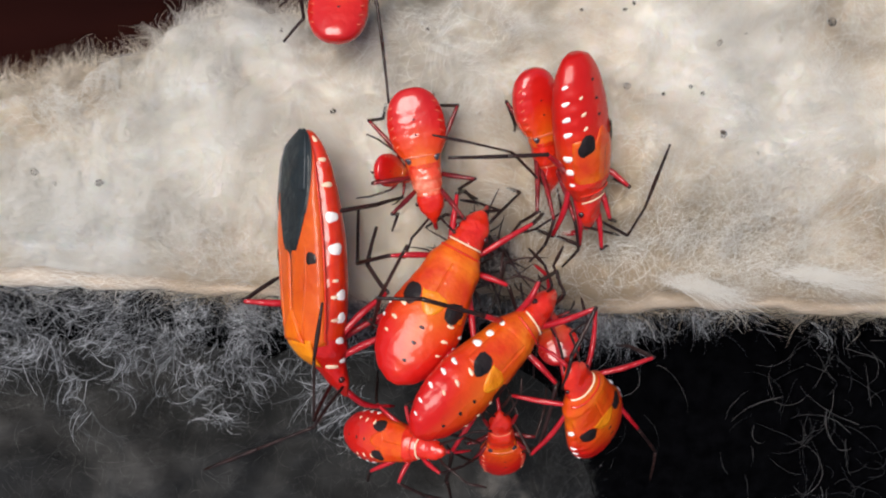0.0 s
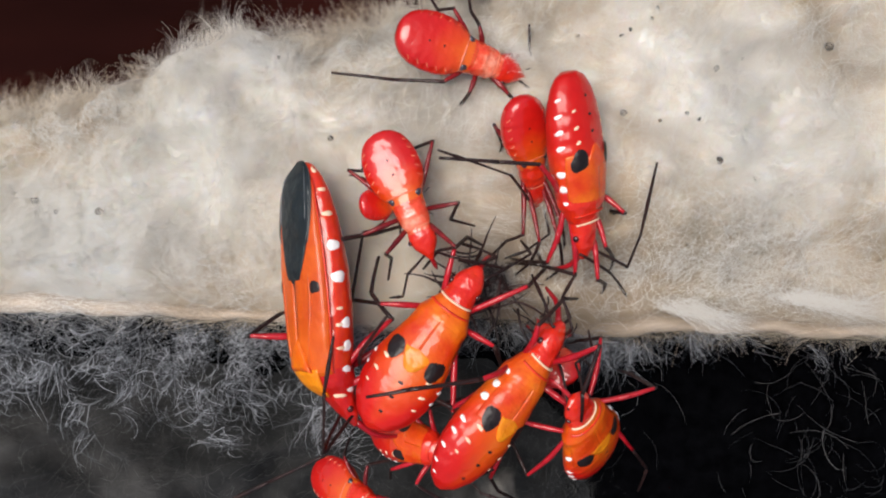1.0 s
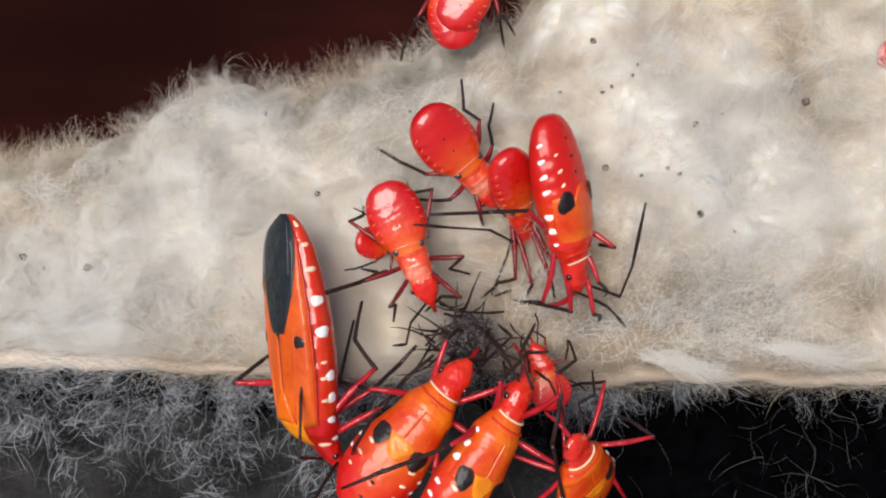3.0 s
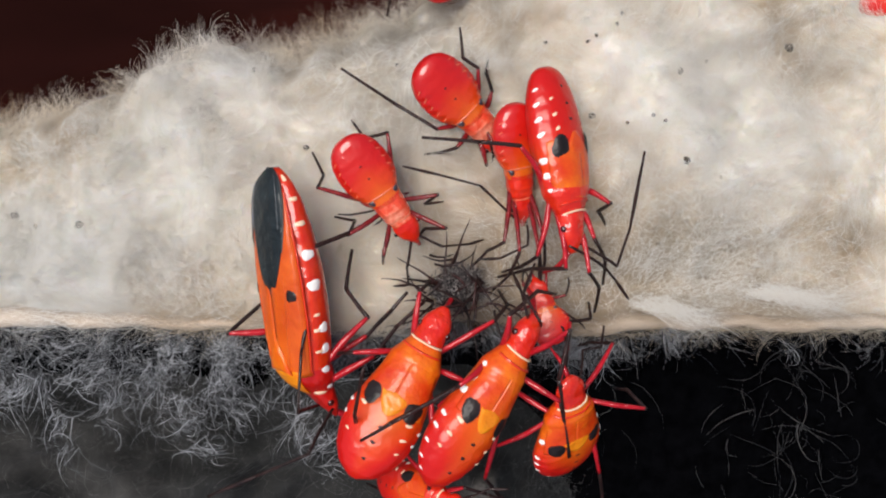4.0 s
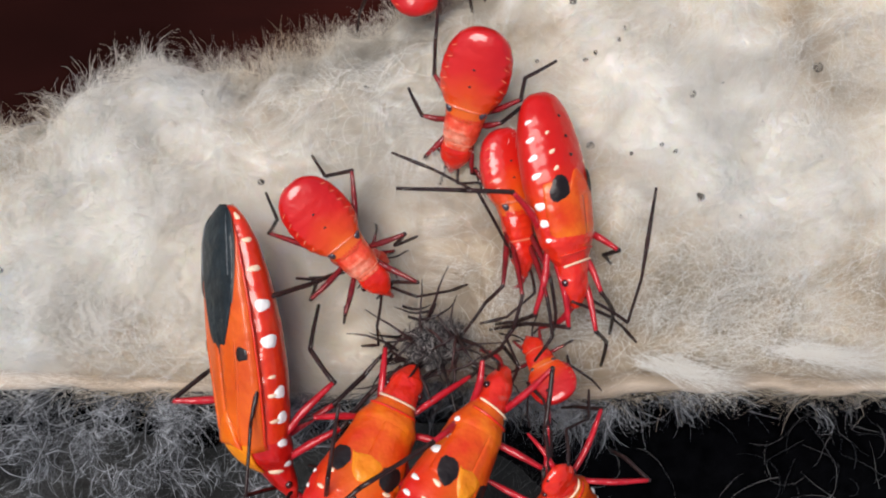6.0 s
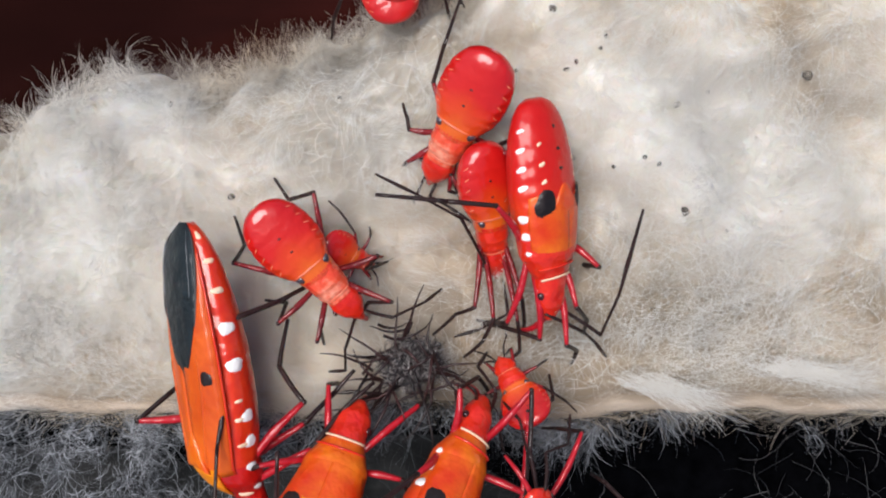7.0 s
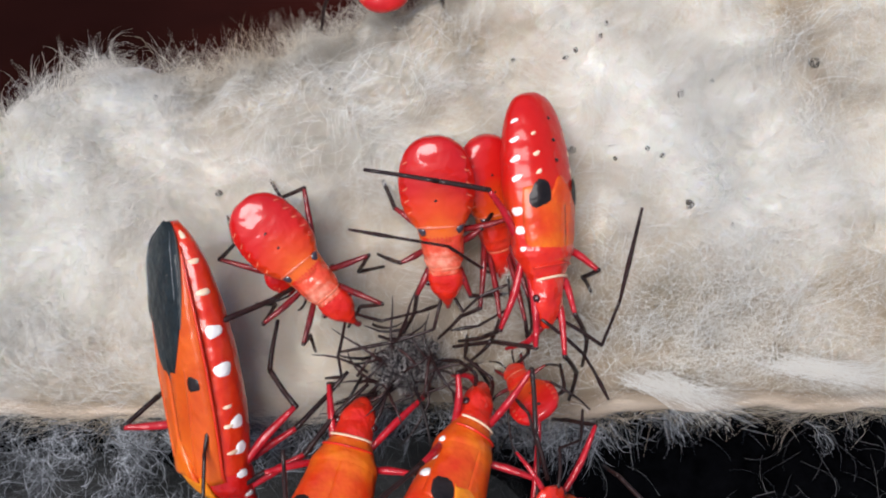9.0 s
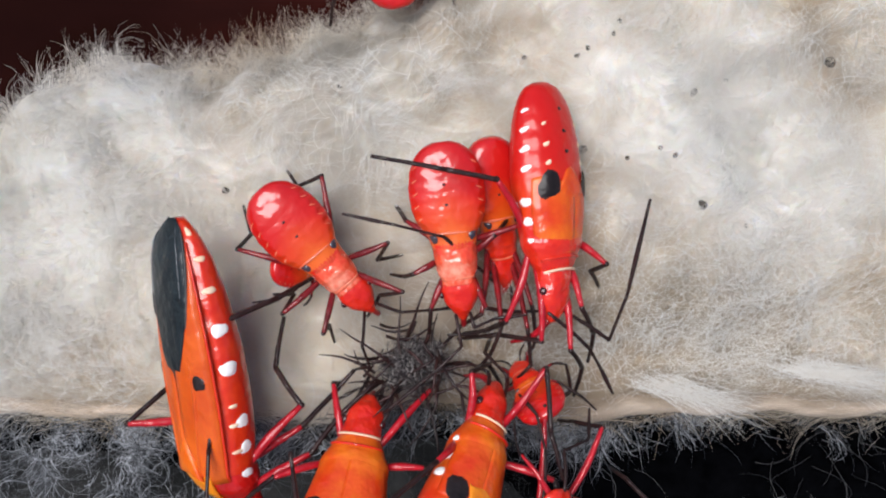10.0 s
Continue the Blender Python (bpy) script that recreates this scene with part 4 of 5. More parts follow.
aim = np.where(rng.uniform(size=n3) < 0.5, 0.0, np.pi) + rng.normal(size=n3) * np.where(rng.uniform(size=n3) < 0.95, 0.22, 1.2)
over = new("rim_fibres", strands("rim_fibres", np.stack([fx, fy, 0.05 + 0.3 * rng.uniform(size=n3) - 1.05 * np.exp(-((fx - 3) / 11) ** 4)], -1), aim, rng.uniform(0.8, 3.6, n3), rng.uniform(0.004, 0.010, n3), MAT["fibre"], np.abs(rng.normal(size=n3)) * 0.15, 1.0, None, 4, 0.03, 16))
over.parent = bed
tagged(over, "fibres straying over the rim", kind="stuff")
for tx, ty, hd, ln in ((15.2, -1.9, -0.40, 5.6), (22.5, -1.4, -0.24, 7.0)):
    n3 = 200
    g = rng.normal(size=(n3, 2))
    roots = np.stack([tx + g[:, 0] * 0.8, ty + g[:, 1] * 0.28, 0.6 + rng.uniform(0, 0.5, n3)], -1)
    aim = hd - np.arctan2(g[:, 1] * 0.5, ln)
    tuft = new("tuft", strands("tuft", roots, aim + rng.normal(size=n3) * 0.08, ln * rng.uniform(0.6, 1.0, n3), rng.uniform(0.007, 0.013, n3), MAT["white_fibre"], rng.uniform(0.1, 0.6, n3), 0.25, None, 5, 0.03, 17))
    tuft.parent = bed
    tagged(tuft, "drawn-out pale tuft", kind="stuff")


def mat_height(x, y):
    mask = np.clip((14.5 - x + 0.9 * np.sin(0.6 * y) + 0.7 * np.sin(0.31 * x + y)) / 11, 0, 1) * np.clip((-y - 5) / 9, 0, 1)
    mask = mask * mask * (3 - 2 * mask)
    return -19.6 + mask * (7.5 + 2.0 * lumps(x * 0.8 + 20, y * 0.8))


gx, gy = np.meshgrid(np.linspace(-60, 18, 300), np.linspace(-60, -4, 220), indexing="ij")
idx = np.arange(gx.size).reshape(gx.shape)
quads = np.stack([idx[:-1, :-1], idx[1:, :-1], idx[1:, 1:], idx[:-1, 1:]], -1).reshape(-1, 4)
# this mat is coloured dark to stand for fluff in the pod's shade
grey = tagged(new("shaded_fluff", fast_mesh("shaded_fluff", np.stack([gx, gy, mat_height(gx, gy)], -1).reshape(-1, 3), quads, MAT["shaded_fluff"])), "soft fluff below the pod, its shade put into a dark grey colour", "fluff", kind="stuff")
n3 = 4600
fx, fy = np.concatenate([rng.normal(11.5, 1.6, 1600), rng.uniform(-34, 12, 3000)]), rng.uniform(-34, -8, n3)
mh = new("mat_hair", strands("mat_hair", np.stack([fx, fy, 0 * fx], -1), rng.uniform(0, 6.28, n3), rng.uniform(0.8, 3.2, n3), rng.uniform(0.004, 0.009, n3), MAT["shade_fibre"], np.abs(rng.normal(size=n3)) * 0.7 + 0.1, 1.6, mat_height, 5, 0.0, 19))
mh.parent = grey
tagged(mh, "fibres fraying off the lower fluff, shade put into their colour", kind="stuff")
n3 = 90
fx, fy = np.concatenate([rng.normal(29.5, 1.8, 70), rng.uniform(12, 30, 20)]), rng.uniform(-20, -6, n3)
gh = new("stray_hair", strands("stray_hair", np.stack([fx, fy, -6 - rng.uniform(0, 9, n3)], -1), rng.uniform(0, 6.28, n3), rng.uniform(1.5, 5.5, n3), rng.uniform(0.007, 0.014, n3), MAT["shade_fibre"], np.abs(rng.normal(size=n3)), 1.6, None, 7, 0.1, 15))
gh.parent = grey
tagged(gh, "stray threads over the dark gap, coloured dark for shade", kind="stuff")

# the dark cloth below and the brown ground far under the pod
def sheet(name, x0, x1, y0, y1, z, bumps, mat, n=60):
    gx, gy = np.meshgrid(np.linspace(x0, x1, n), np.linspace(y0, y1, n), indexing="ij")
    idx = np.arange(n * n).reshape(n, n)
    q = np.stack([idx[:-1, :-1], idx[1:, :-1], idx[1:, 1:], idx[:-1, 1:]], -1).reshape(-1, 4)
    return new(name, fast_mesh(name, np.stack([gx, gy, z + bumps * np.sin(gx * 0.3 + 1) * np.cos(gy * 0.23)], -1).reshape(-1, 3), q, mat))


tagged(sheet("cloth", -90, 90, -90, 3, -18.2, 0.4, MAT["cloth"]), "black cloth spread under the pod", "cloth", kind="structure")
tagged(sheet("ground", -3000, 3000, -3000, 3000, -42, 0.0, MAT["ground"], 24), "dark brown ground", "ground", kind="structure")


# ---- specks and the seed ----
def speck(x, y, r, seed):
    g = np.random.default_rng(seed)
    n4, rings = 7, []
    for i in range(1, 5):
        t = math.pi * i / 5
        rings.append([(r * 1.2 * math.sin(t) * math.cos(u) * g.uniform(0.7, 1.2), r * math.sin(t) * math.sin(u) * g.uniform(0.7, 1.2), r * 0.7 * math.cos(t)) for u in np.linspace(0, 6.283, n4, endpoint=False)])
    ob = new("speck", rings_mesh("speck", [np.array(q) for q in rings], MAT["speck"]))
    z = float(bed_height(np.array(x), np.array(y)))
    ob.matrix_basis = Matrix.Translation((x * MM, y * MM, (z + 0.25 * r + 0.1) * MM)) @ pose(0, 0, 0, 0, 0, g.uniform(0, 360))
    return tagged(ob, "tiny dark brown speck caught in the fluff", "speck", "specks on the fluff")


for i, (x, y, r) in enumerate([(17.54, 7.19, 0.27), (11.59, 10.25, 0.24), (-21.93, 4.19, 0.27), (-7.08, 8.86, 0.2), (-26.29, 4.9, 0.28), (-24.9, 4.19, 0.16), (10.84, 18.4, 0.22), (17.47, 13.04, 0.2), (-18.33, -3.2, 0.24), (11.55, 15.2, 0.14), (16.14, 1.85, 0.17), (-0.99, 14.26, 0.14),
                               (-10.53, 14.25, 0.14), (11.58, 10.26, 0.15), (19.94, 6.06, 0.1), (13.78, 9.69, 0.12), (15.46, 10.14, 0.13), (16.31, 9.78, 0.13), (13.34, 16.13, 0.13), (12.07, 15.52, 0.13), (8.82, 15.29, 0.13), (24.96, 14.58, 0.3), (19.39, 13.78, 0.13), (13.71, 16.8, 0.14)]):
    speck(x, y, r, 40 + i)


def seed():
    root = new("seed")
    root.location = (2.6 * MM, -0.6 * MM, 1.0 * MM)
    rings = []
    for i in range(1, 12):
        t = math.pi * i / 12
        rings.append([((1.25 + 0.2 * math.sin(5 * u + i)) * math.sin(t) * math.cos(u), 1.0 * math.sin(t) * math.sin(u), 1.1 * math.cos(t)) for u in np.linspace(0, 6.283, 20, endpoint=False)])
    part("kernel", rings_mesh("kernel", [np.array(q) for q in rings], MAT["bristle"]), root, "dark seed kernel")
    # the third set is added strands that stand in for the bugs' crossed legs
    for name, n5, mat, lo, hi, rad, sd in (("bristles", 520, "bristle", 0.3, 1.0, 0.032, 3), ("pale_bristles", 1300, "pale_bristle", 0.3, 1.0, 0.016, 4), ("leg_tangle", 44, "leg_strand", 1.6, 4.4, 0.095, 5)):
        g = np.random.default_rng(sd)
        d = g.normal(size=(n5, 3))
        d[:, 2] = np.abs(d[:, 2])
        d /= np.linalg.norm(d, axis=1, keepdims=True)
        d[:, :2] += 0.35 * np.sin(7 * d[:, [1, 0]] + sd)
        base = d * (1.2, 1.0, 1.05)
        if sd == 5:
            base = base * (1.7, 1.8, 0.8)
        me = strands(name, base, np.arctan2(d[:, 1], d[:, 0]) + g.normal(size=n5) * (1.5 if sd < 5 else 6.0), g.uniform(lo, hi, n5), np.full(n5, rad), MAT[mat], g.uniform(-0.2, 0.8, n5) + (0 if sd < 5 else g.uniform(0, 1.6, n5)), 2.4 if sd < 5 else 0.9, None, 5, 0.18 if sd < 5 else 0.05, sd)
        tagged(part(name, me, root, {3: "short dark bristles", 4: "pale grey bristles", 5: "added dark strands standing in for tangled bug legs"}[sd]), kind="stuff")
    return tagged(root, "dark bristly seed gripped by the feeding bugs", "seed")


seed()

# ---- the bugs ----
BUGS = {
    "A": adult("adult_bug", "A", 16.4, "winged adult bug, orange wings with black membrane and spots"),
    "E": big_nymph("orange_nymph", "E", 11.8, "plump orange nymph with two black wing-pad spots", 0.95, dashes=DASHES[:5], flank=()),
    "F": big_nymph("orange_nymph", "F", 12.2, "orange-red nymph with a row of white flank spots", 0.83),
    "D": big_nymph("orange_nymph", "D", 11.6, "red-orange nymph leaning on its side, white dashes", 0.86, "deep", "orange", plan=LONG, dashes=((0.365, 74, .013, 11), (0.285, 74, .013, 11), (0.205, 75, .011, 11), (0.125, 76, .009, 10), (0.345, 34, .010, 5), (0.27, 35, .010, 6), (0.185, 37, .008, 5))),
    "H": big_nymph("orange_nymph", "H", 8.8, "orange nymph over the dark gap, head raised", 1.34, dashes=DASHES[1::2], flank=(0.50,)),
    "G": big_nymph("orange_nymph", "G", 7.8, "red nymph tucked under the other bugs", 0.98, "belly", "orange", dashes=DASHES[:6], flank=()),
    "B": small_nymph("red_nymph", "B", 8.4, "small glossy red nymph with pale thorax, feeding", 0.94),
    "J": small_nymph("red_nymph", "J", 8.9, "glossy red nymph walking over the fluff", 0.94),
    "C": small_nymph("red_nymph", "C", 8.3, "red nymph half hidden beside a larger one", 0.85, "face"),
    "L": small_nymph("red_nymph", "L", 4.5, "tiny bright red round nymph", 1.32, "face"),
    "M": small_nymph("red_nymph", "M", 4.2, "tiny red nymph under a larger nymph", 1.1, "face"),
    "N": small_nymph("red_nymph", "N", 7.0, "red nymph crawling below the cluster", 1.0, "face"),
}
for key, place in (("K", at(1.6, 22.1, 0.6, 8, 0, 12)), ("K2", at(3.6, 22.8, 1.2, 8, 0, -35)), ("P", at(33.4, 18.6, -0.6, 4, 0, -80))):
    ob = small_nymph("red_nymph", key, 7.6, "red nymph half sunk in the fluff at its edge")
    ob.matrix_basis = place


# ---- what moves ----
def swing(key, slot, side, rows):
    """Turn a leg or antenna about its joint: rows of seconds and the turns about x, y and z."""
    ob, joint = LIMB[key, slot, side]
    walk(ob, [(t, Matrix.Translation(joint) @ pose(0, 0, 0, *turn)) for t, *turn in rows])


def stride(key, spans, rate, reach, late=(), tuck=()):
    """A tripod gait in the given spans of time, legs at rest between; late: turns taken up after 6 s;
    tuck: spans in which a leg is pushed down into the fluff."""
    for slot in (0, 1, 2):
        for side in (1, -1):
            phase = math.pi * ((slot + (side > 0)) % 2)
            rows, t = [], 0.0
            while t < 10.01:
                go = max([0.0] + [min(1.0, (t - a) * 6 + 0.3, (c - t) * 6 + 0.3) for a, c in spans if a - 0.05 <= t <= c + 0.05])
                w = math.sin(2 * math.pi * rate * t + phase)
                down = max([0.0] + [min(1.0, (t - a) * 4, (c - t) * 4) for leg, a, c in tuck if leg == (slot, side) and a < t < c])
                rows.append((round(t, 2), 52 * down, -side * 6 * go * max(0, math.cos(2 * math.pi * rate * t + phase)), side * reach * go * w + dict(late).get((slot, side), 0) * min(1, max(0, t - 5.8))))
                t += 0.1
            swing(key, slot, side, rows)


def feel(key, side, rate, reach, shift=0.0):
    """An antenna that waves slowly."""
    swing(key, "a", side, [(t * 0.25, reach * 0.5 * math.sin(rate * 1.3 * t * 0.25 + shift + 1), 0, reach * math.sin(rate * t * 0.25 + shift)) for t in range(41)])


def motions():
    walk(BUGS['A'], [
        (0, at(-7.94, -1.02, 4.30, -5.6, 50.0, -178.1)),
        (0.5, at(-7.67, -0.96, 4.30, -5.9, 50.0, -177.5)),
        (1, at(-7.58, -1.11, 4.30, -0.0, 50.0, -175.3)),
        (1.5, at(-7.86, -0.60, 4.30, -9.2, 50.0, -175.9)),
        (2, at(-7.89, -0.86, 4.30, -8.4, 50.0, -176.3)),
        (2.5, at(-7.87, -0.79, 4.30, -8.0, 50.0, -176.7)),
        (2.7, at(-7.81, -0.75, 4.30, -7.3, 50.0, -176.4)),
        (3.8, at(-7.76, -0.89, 4.30, -6.2, 50.0, -175.1)),
        (4, at(-7.75, -0.82, 4.30, -13.5, 50.0, -175.6)),
        (4.5, at(-7.68, -0.82, 4.30, -8.9, 50.0, -176.7)),
        (5, at(-7.68, -0.75, 4.30, -11.7, 50.0, -176.7)),
        (5.5, at(-7.57, -0.77, 4.30, -11.2, 50.0, -176.0)),
        (5.7, at(-7.50, -0.87, 4.30, -8.4, 50.0, -175.9)),
        (6.8, at(-7.38, -0.81, 4.30, -10.4, 50.0, -175.5)),
        (7, at(-7.55, -0.75, 4.30, -11.8, 50.0, -175.6)),
        (7.2, at(-7.38, -0.64, 4.30, -11.6, 50.0, -175.7)),
        (7.5, at(-7.52, -0.74, 4.30, -11.9, 50.0, -175.0)),
        (8, at(-7.57, -0.85, 4.30, -12.0, 50.0, -174.4)),
        (8.5, at(-7.54, -0.87, 4.30, -12.3, 50.0, -174.9)),
        (9, at(-7.58, -0.80, 4.30, -12.5, 50.0, -175.4)),
        (9.5, at(-7.55, -0.78, 4.30, -13.5, 50.0, -175.5)),
        (10, at(-7.58, -0.71, 4.30, -14.2, 50.0, -175.7)),
    ])
    walk(BUGS['E'], [
        (0, at(-0.26, -2.76, 5.00, -11.0, -4.0, -28.5)),
        (0.5, at(-1.02, -4.37, 5.00, -9.5, -4.0, -31.7)),
        (1, at(-0.98, -4.19, 5.00, -0.0, -4.0, -35.2)),
        (1.5, at(-0.87, -4.92, 5.00, -0.0, -4.0, -40.6)),
        (2, at(-0.74, -5.21, 5.00, -0.0, -4.0, -42.8)),
        (2.5, at(-1.04, -5.84, 5.00, -12.3, -4.0, -41.2)),
        (2.7, at(-1.03, -6.00, 5.00, -0.0, -4.0, -40.3)),
        (3.8, at(-1.72, -6.71, 5.00, -19.6, -4.0, -37.5)),
        (4, at(-1.23, -6.75, 5.00, -5.6, -4.0, -30.9)),
        (4.5, at(-1.31, -6.63, 5.00, -26.3, -4.0, -33.9)),
        (5, at(-1.15, -6.40, 5.00, -24.3, -4.0, -33.2)),
        (5.5, at(-0.80, -5.62, 5.00, -25.1, -4.0, -28.1)),
        (5.7, at(-0.85, -5.78, 5.00, -25.0, -4.0, -28.6)),
        (6.8, at(-1.70, -7.72, 5.00, -30.8, -4.0, -22.1)),
        (7, at(-2.02, -7.20, 5.00, -27.5, -4.0, -21.7)),
        (7.2, at(-1.65, -7.10, 5.00, -27.4, -4.0, -19.1)),
        (7.5, at(-1.62, -6.96, 5.00, -28.8, -4.0, -16.6)),
        (8, at(-1.14, -6.64, 5.00, -31.0, -4.0, -14.2)),
        (8.5, at(-0.80, -6.05, 5.00, -28.2, -4.0, -18.9)),
        (9, at(-1.17, -6.97, 5.00, -30.1, -4.0, -17.0)),
        (9.5, at(-0.74, -7.38, 5.00, -31.3, -4.0, -14.6)),
        (10, at(-0.84, -6.87, 5.00, -30.3, -4.0, -12.6)),
    ])
    walk(BUGS['F'], [
        (0, at(2.61, -6.58, 6.50, -16.6, 37.0, -47.3)),
        (0.5, at(2.58, -6.96, 6.50, -9.9, 37.0, -45.1)),
        (1, at(3.61, -7.47, 6.50, -0.0, 37.0, -38.0)),
        (1.5, at(3.75, -7.90, 6.50, -0.0, 37.0, -33.2)),
        (2, at(2.83, -8.31, 6.50, -0.0, 30.0, -36.0)),
        (2.5, at(2.99, -7.91, 6.50, -0.0, 30.0, -32.7)),
        (2.7, at(2.96, -7.76, 6.50, -0.0, 30.0, -32.0)),
        (3.8, at(3.28, -7.71, 6.50, -0.0, 30.0, -33.4)),
        (4, at(3.83, -7.18, 6.50, -0.0, 30.0, -35.2)),
        (4.5, at(3.53, -7.10, 6.50, -0.0, 30.0, -34.1)),
        (5, at(3.27, -7.03, 6.50, -0.0, 30.0, -36.8)),
        (5.5, at(3.53, -6.62, 6.50, -14.8, 30.0, -34.5)),
        (5.7, at(3.46, -6.52, 6.50, -19.7, 30.0, -33.6)),
        (6.8, at(4.04, -6.65, 6.50, -27.3, 30.0, -30.6)),
        (7, at(4.11, -6.87, 6.50, -30.5, 30.0, -28.5)),
        (7.2, at(4.44, -6.67, 6.50, -32.4, 30.0, -27.6)),
        (7.5, at(4.42, -6.72, 6.50, -33.7, 30.0, -25.6)),
        (8, at(4.66, -6.60, 6.50, -34.7, 30.0, -23.8)),
        (8.5, at(4.54, -6.56, 6.50, -33.8, 30.0, -24.5)),
        (9, at(4.53, -6.13, 6.50, -33.3, 30.0, -24.6)),
        (9.5, at(4.74, -6.02, 6.50, -34.6, 30.0, -24.7)),
        (10, at(4.83, -5.99, 6.50, -34.5, 30.0, -24.2)),
    ])
    walk(BUGS['B'], [
        (0, at(-1.26, 5.61, 4.20, -11.5, 0.0, -169.2)),
        (0.5, at(-1.80, 5.65, 4.20, -12.2, 0.0, -170.4)),
        (1, at(-2.14, 4.97, 4.20, -0.0, 0.0, -156.9)),
        (1.5, at(-1.07, 5.60, 4.20, -0.0, 0.0, -155.8)),
        (2, at(-1.35, 5.33, 4.20, -6.2, 0.0, -154.4)),
        (2.5, at(-1.00, 5.53, 4.20, -17.1, 0.0, -158.1)),
        (2.7, at(-1.00, 5.44, 4.20, -8.3, 0.0, -158.6)),
        (3.8, at(-1.83, 5.32, 4.20, -17.3, 0.0, -149.7)),
        (4, at(-2.05, 5.55, 4.20, -22.3, 0.0, -145.5)),
        (4.5, at(-2.75, 4.90, 4.20, -14.1, 0.0, -148.3)),
        (5, at(-1.70, 5.66, 4.20, -18.5, 0.0, -141.2)),
        (5.5, at(-1.59, 5.29, 4.20, -16.3, 0.0, -146.1)),
        (5.7, at(-2.30, 5.15, 4.20, -24.2, 0.0, -140.6)),
        (6.8, at(-1.83, 5.29, 4.20, -15.7, 0.0, -140.9)),
        (7, at(-2.35, 4.91, 4.20, -21.9, 0.0, -139.2)),
        (7.2, at(-2.01, 5.23, 4.20, -20.8, 0.0, -138.8)),
        (7.5, at(-2.10, 5.21, 4.20, -21.0, 0.0, -140.1)),
        (8, at(-1.77, 5.76, 4.20, -19.4, 0.0, -138.2)),
        (8.5, at(-0.52, 5.90, 4.20, -19.4, 0.0, -143.7)),
        (9, at(-2.48, 4.89, 4.20, -15.9, 0.0, -140.8)),
        (9.5, at(-2.07, 5.33, 4.20, -20.2, 0.0, -140.4)),
        (10, at(-1.91, 5.36, 4.20, -16.1, 0.0, -139.6)),
    ])
    walk(BUGS['J'], [
        (0, at(-6.33, 16.62, 3.00, -21.8, 0.0, -2.9)),
        (0.15, at(-4.93, 16.04, 3.00, -28.6, 0.0, -44.2)),
        (0.3, at(-4.40, 15.19, 3.00, -18.5, 0.0, -80.5)),
        (0.5, at(-2.81, 15.59, 3.00, -0.0, 0.0, -80.8)),
        (1, at(1.48, 13.87, 3.00, -18.2, 0.0, -107.2)),
        (1.2, at(2.10, 12.13, 3.80, -44.3, 0.0, -126.9)),
        (1.5, at(2.41, 11.28, 4.60, -25.5, 0.0, -126.7)),
        (2, at(1.69, 12.19, 4.60, -25.5, 0.0, -126.6)),
        (2.5, at(2.15, 10.58, 4.60, -27.9, 0.0, -133.8)),
        (2.7, at(2.15, 10.54, 4.60, -30.0, 0.0, -135.0)),
        (3.8, at(3.78, 10.15, 4.60, -29.0, 0.0, -140.8)),
        (4, at(3.41, 10.65, 3.60, -31.6, 0.0, -132.8)),
        (4.2, at(3.26, 13.85, 3.60, -24.5, 0.0, -104.4)),
        (4.5, at(4.99, 14.41, 3.20, -10.1, 0.0, -89.2)),
        (4.7, at(6.12, 14.18, 3.20, -9.8, 0.0, -93.8)),
        (5, at(9.78, 15.58, 3.20, -0.0, 0.0, -92.4)),
        (5.3, at(6.24, 15.30, 3.20, -33.2, 0.0, -87.6)),
        (5.5, at(4.06, 16.45, 3.20, -39.4, 0.0, -77.4)),
        (5.6, at(4.37, 14.51, 3.60, -47.6, 0.0, -127.8)),
        (5.7, at(4.56, 13.00, 4.20, -40.3, 0.0, -164.1)),
        (6.8, at(5.07, 11.81, 4.80, -38.5, 0.0, -217.2)),
        (7, at(5.56, 11.98, 4.80, -39.9, 0.0, -211.0)),
        (7.2, at(5.06, 10.89, 4.80, -22.7, 0.0, -186.8)),
        (7.5, at(4.12, 10.10, 4.80, -33.9, 0.0, -186.1)),
        (8, at(5.10, 9.37, 4.80, -38.5, 0.0, -168.7)),
        (8.5, at(4.65, 7.54, 4.80, -30.0, 0.0, -170.4)),
        (9, at(4.62, 6.56, 4.80, -21.9, 0.0, -176.5)),
        (9.5, at(4.45, 6.48, 4.80, -25.3, 0.0, -179.1)),
        (10, at(4.73, 6.10, 4.80, -11.4, 0.0, -174.3)),
    ])
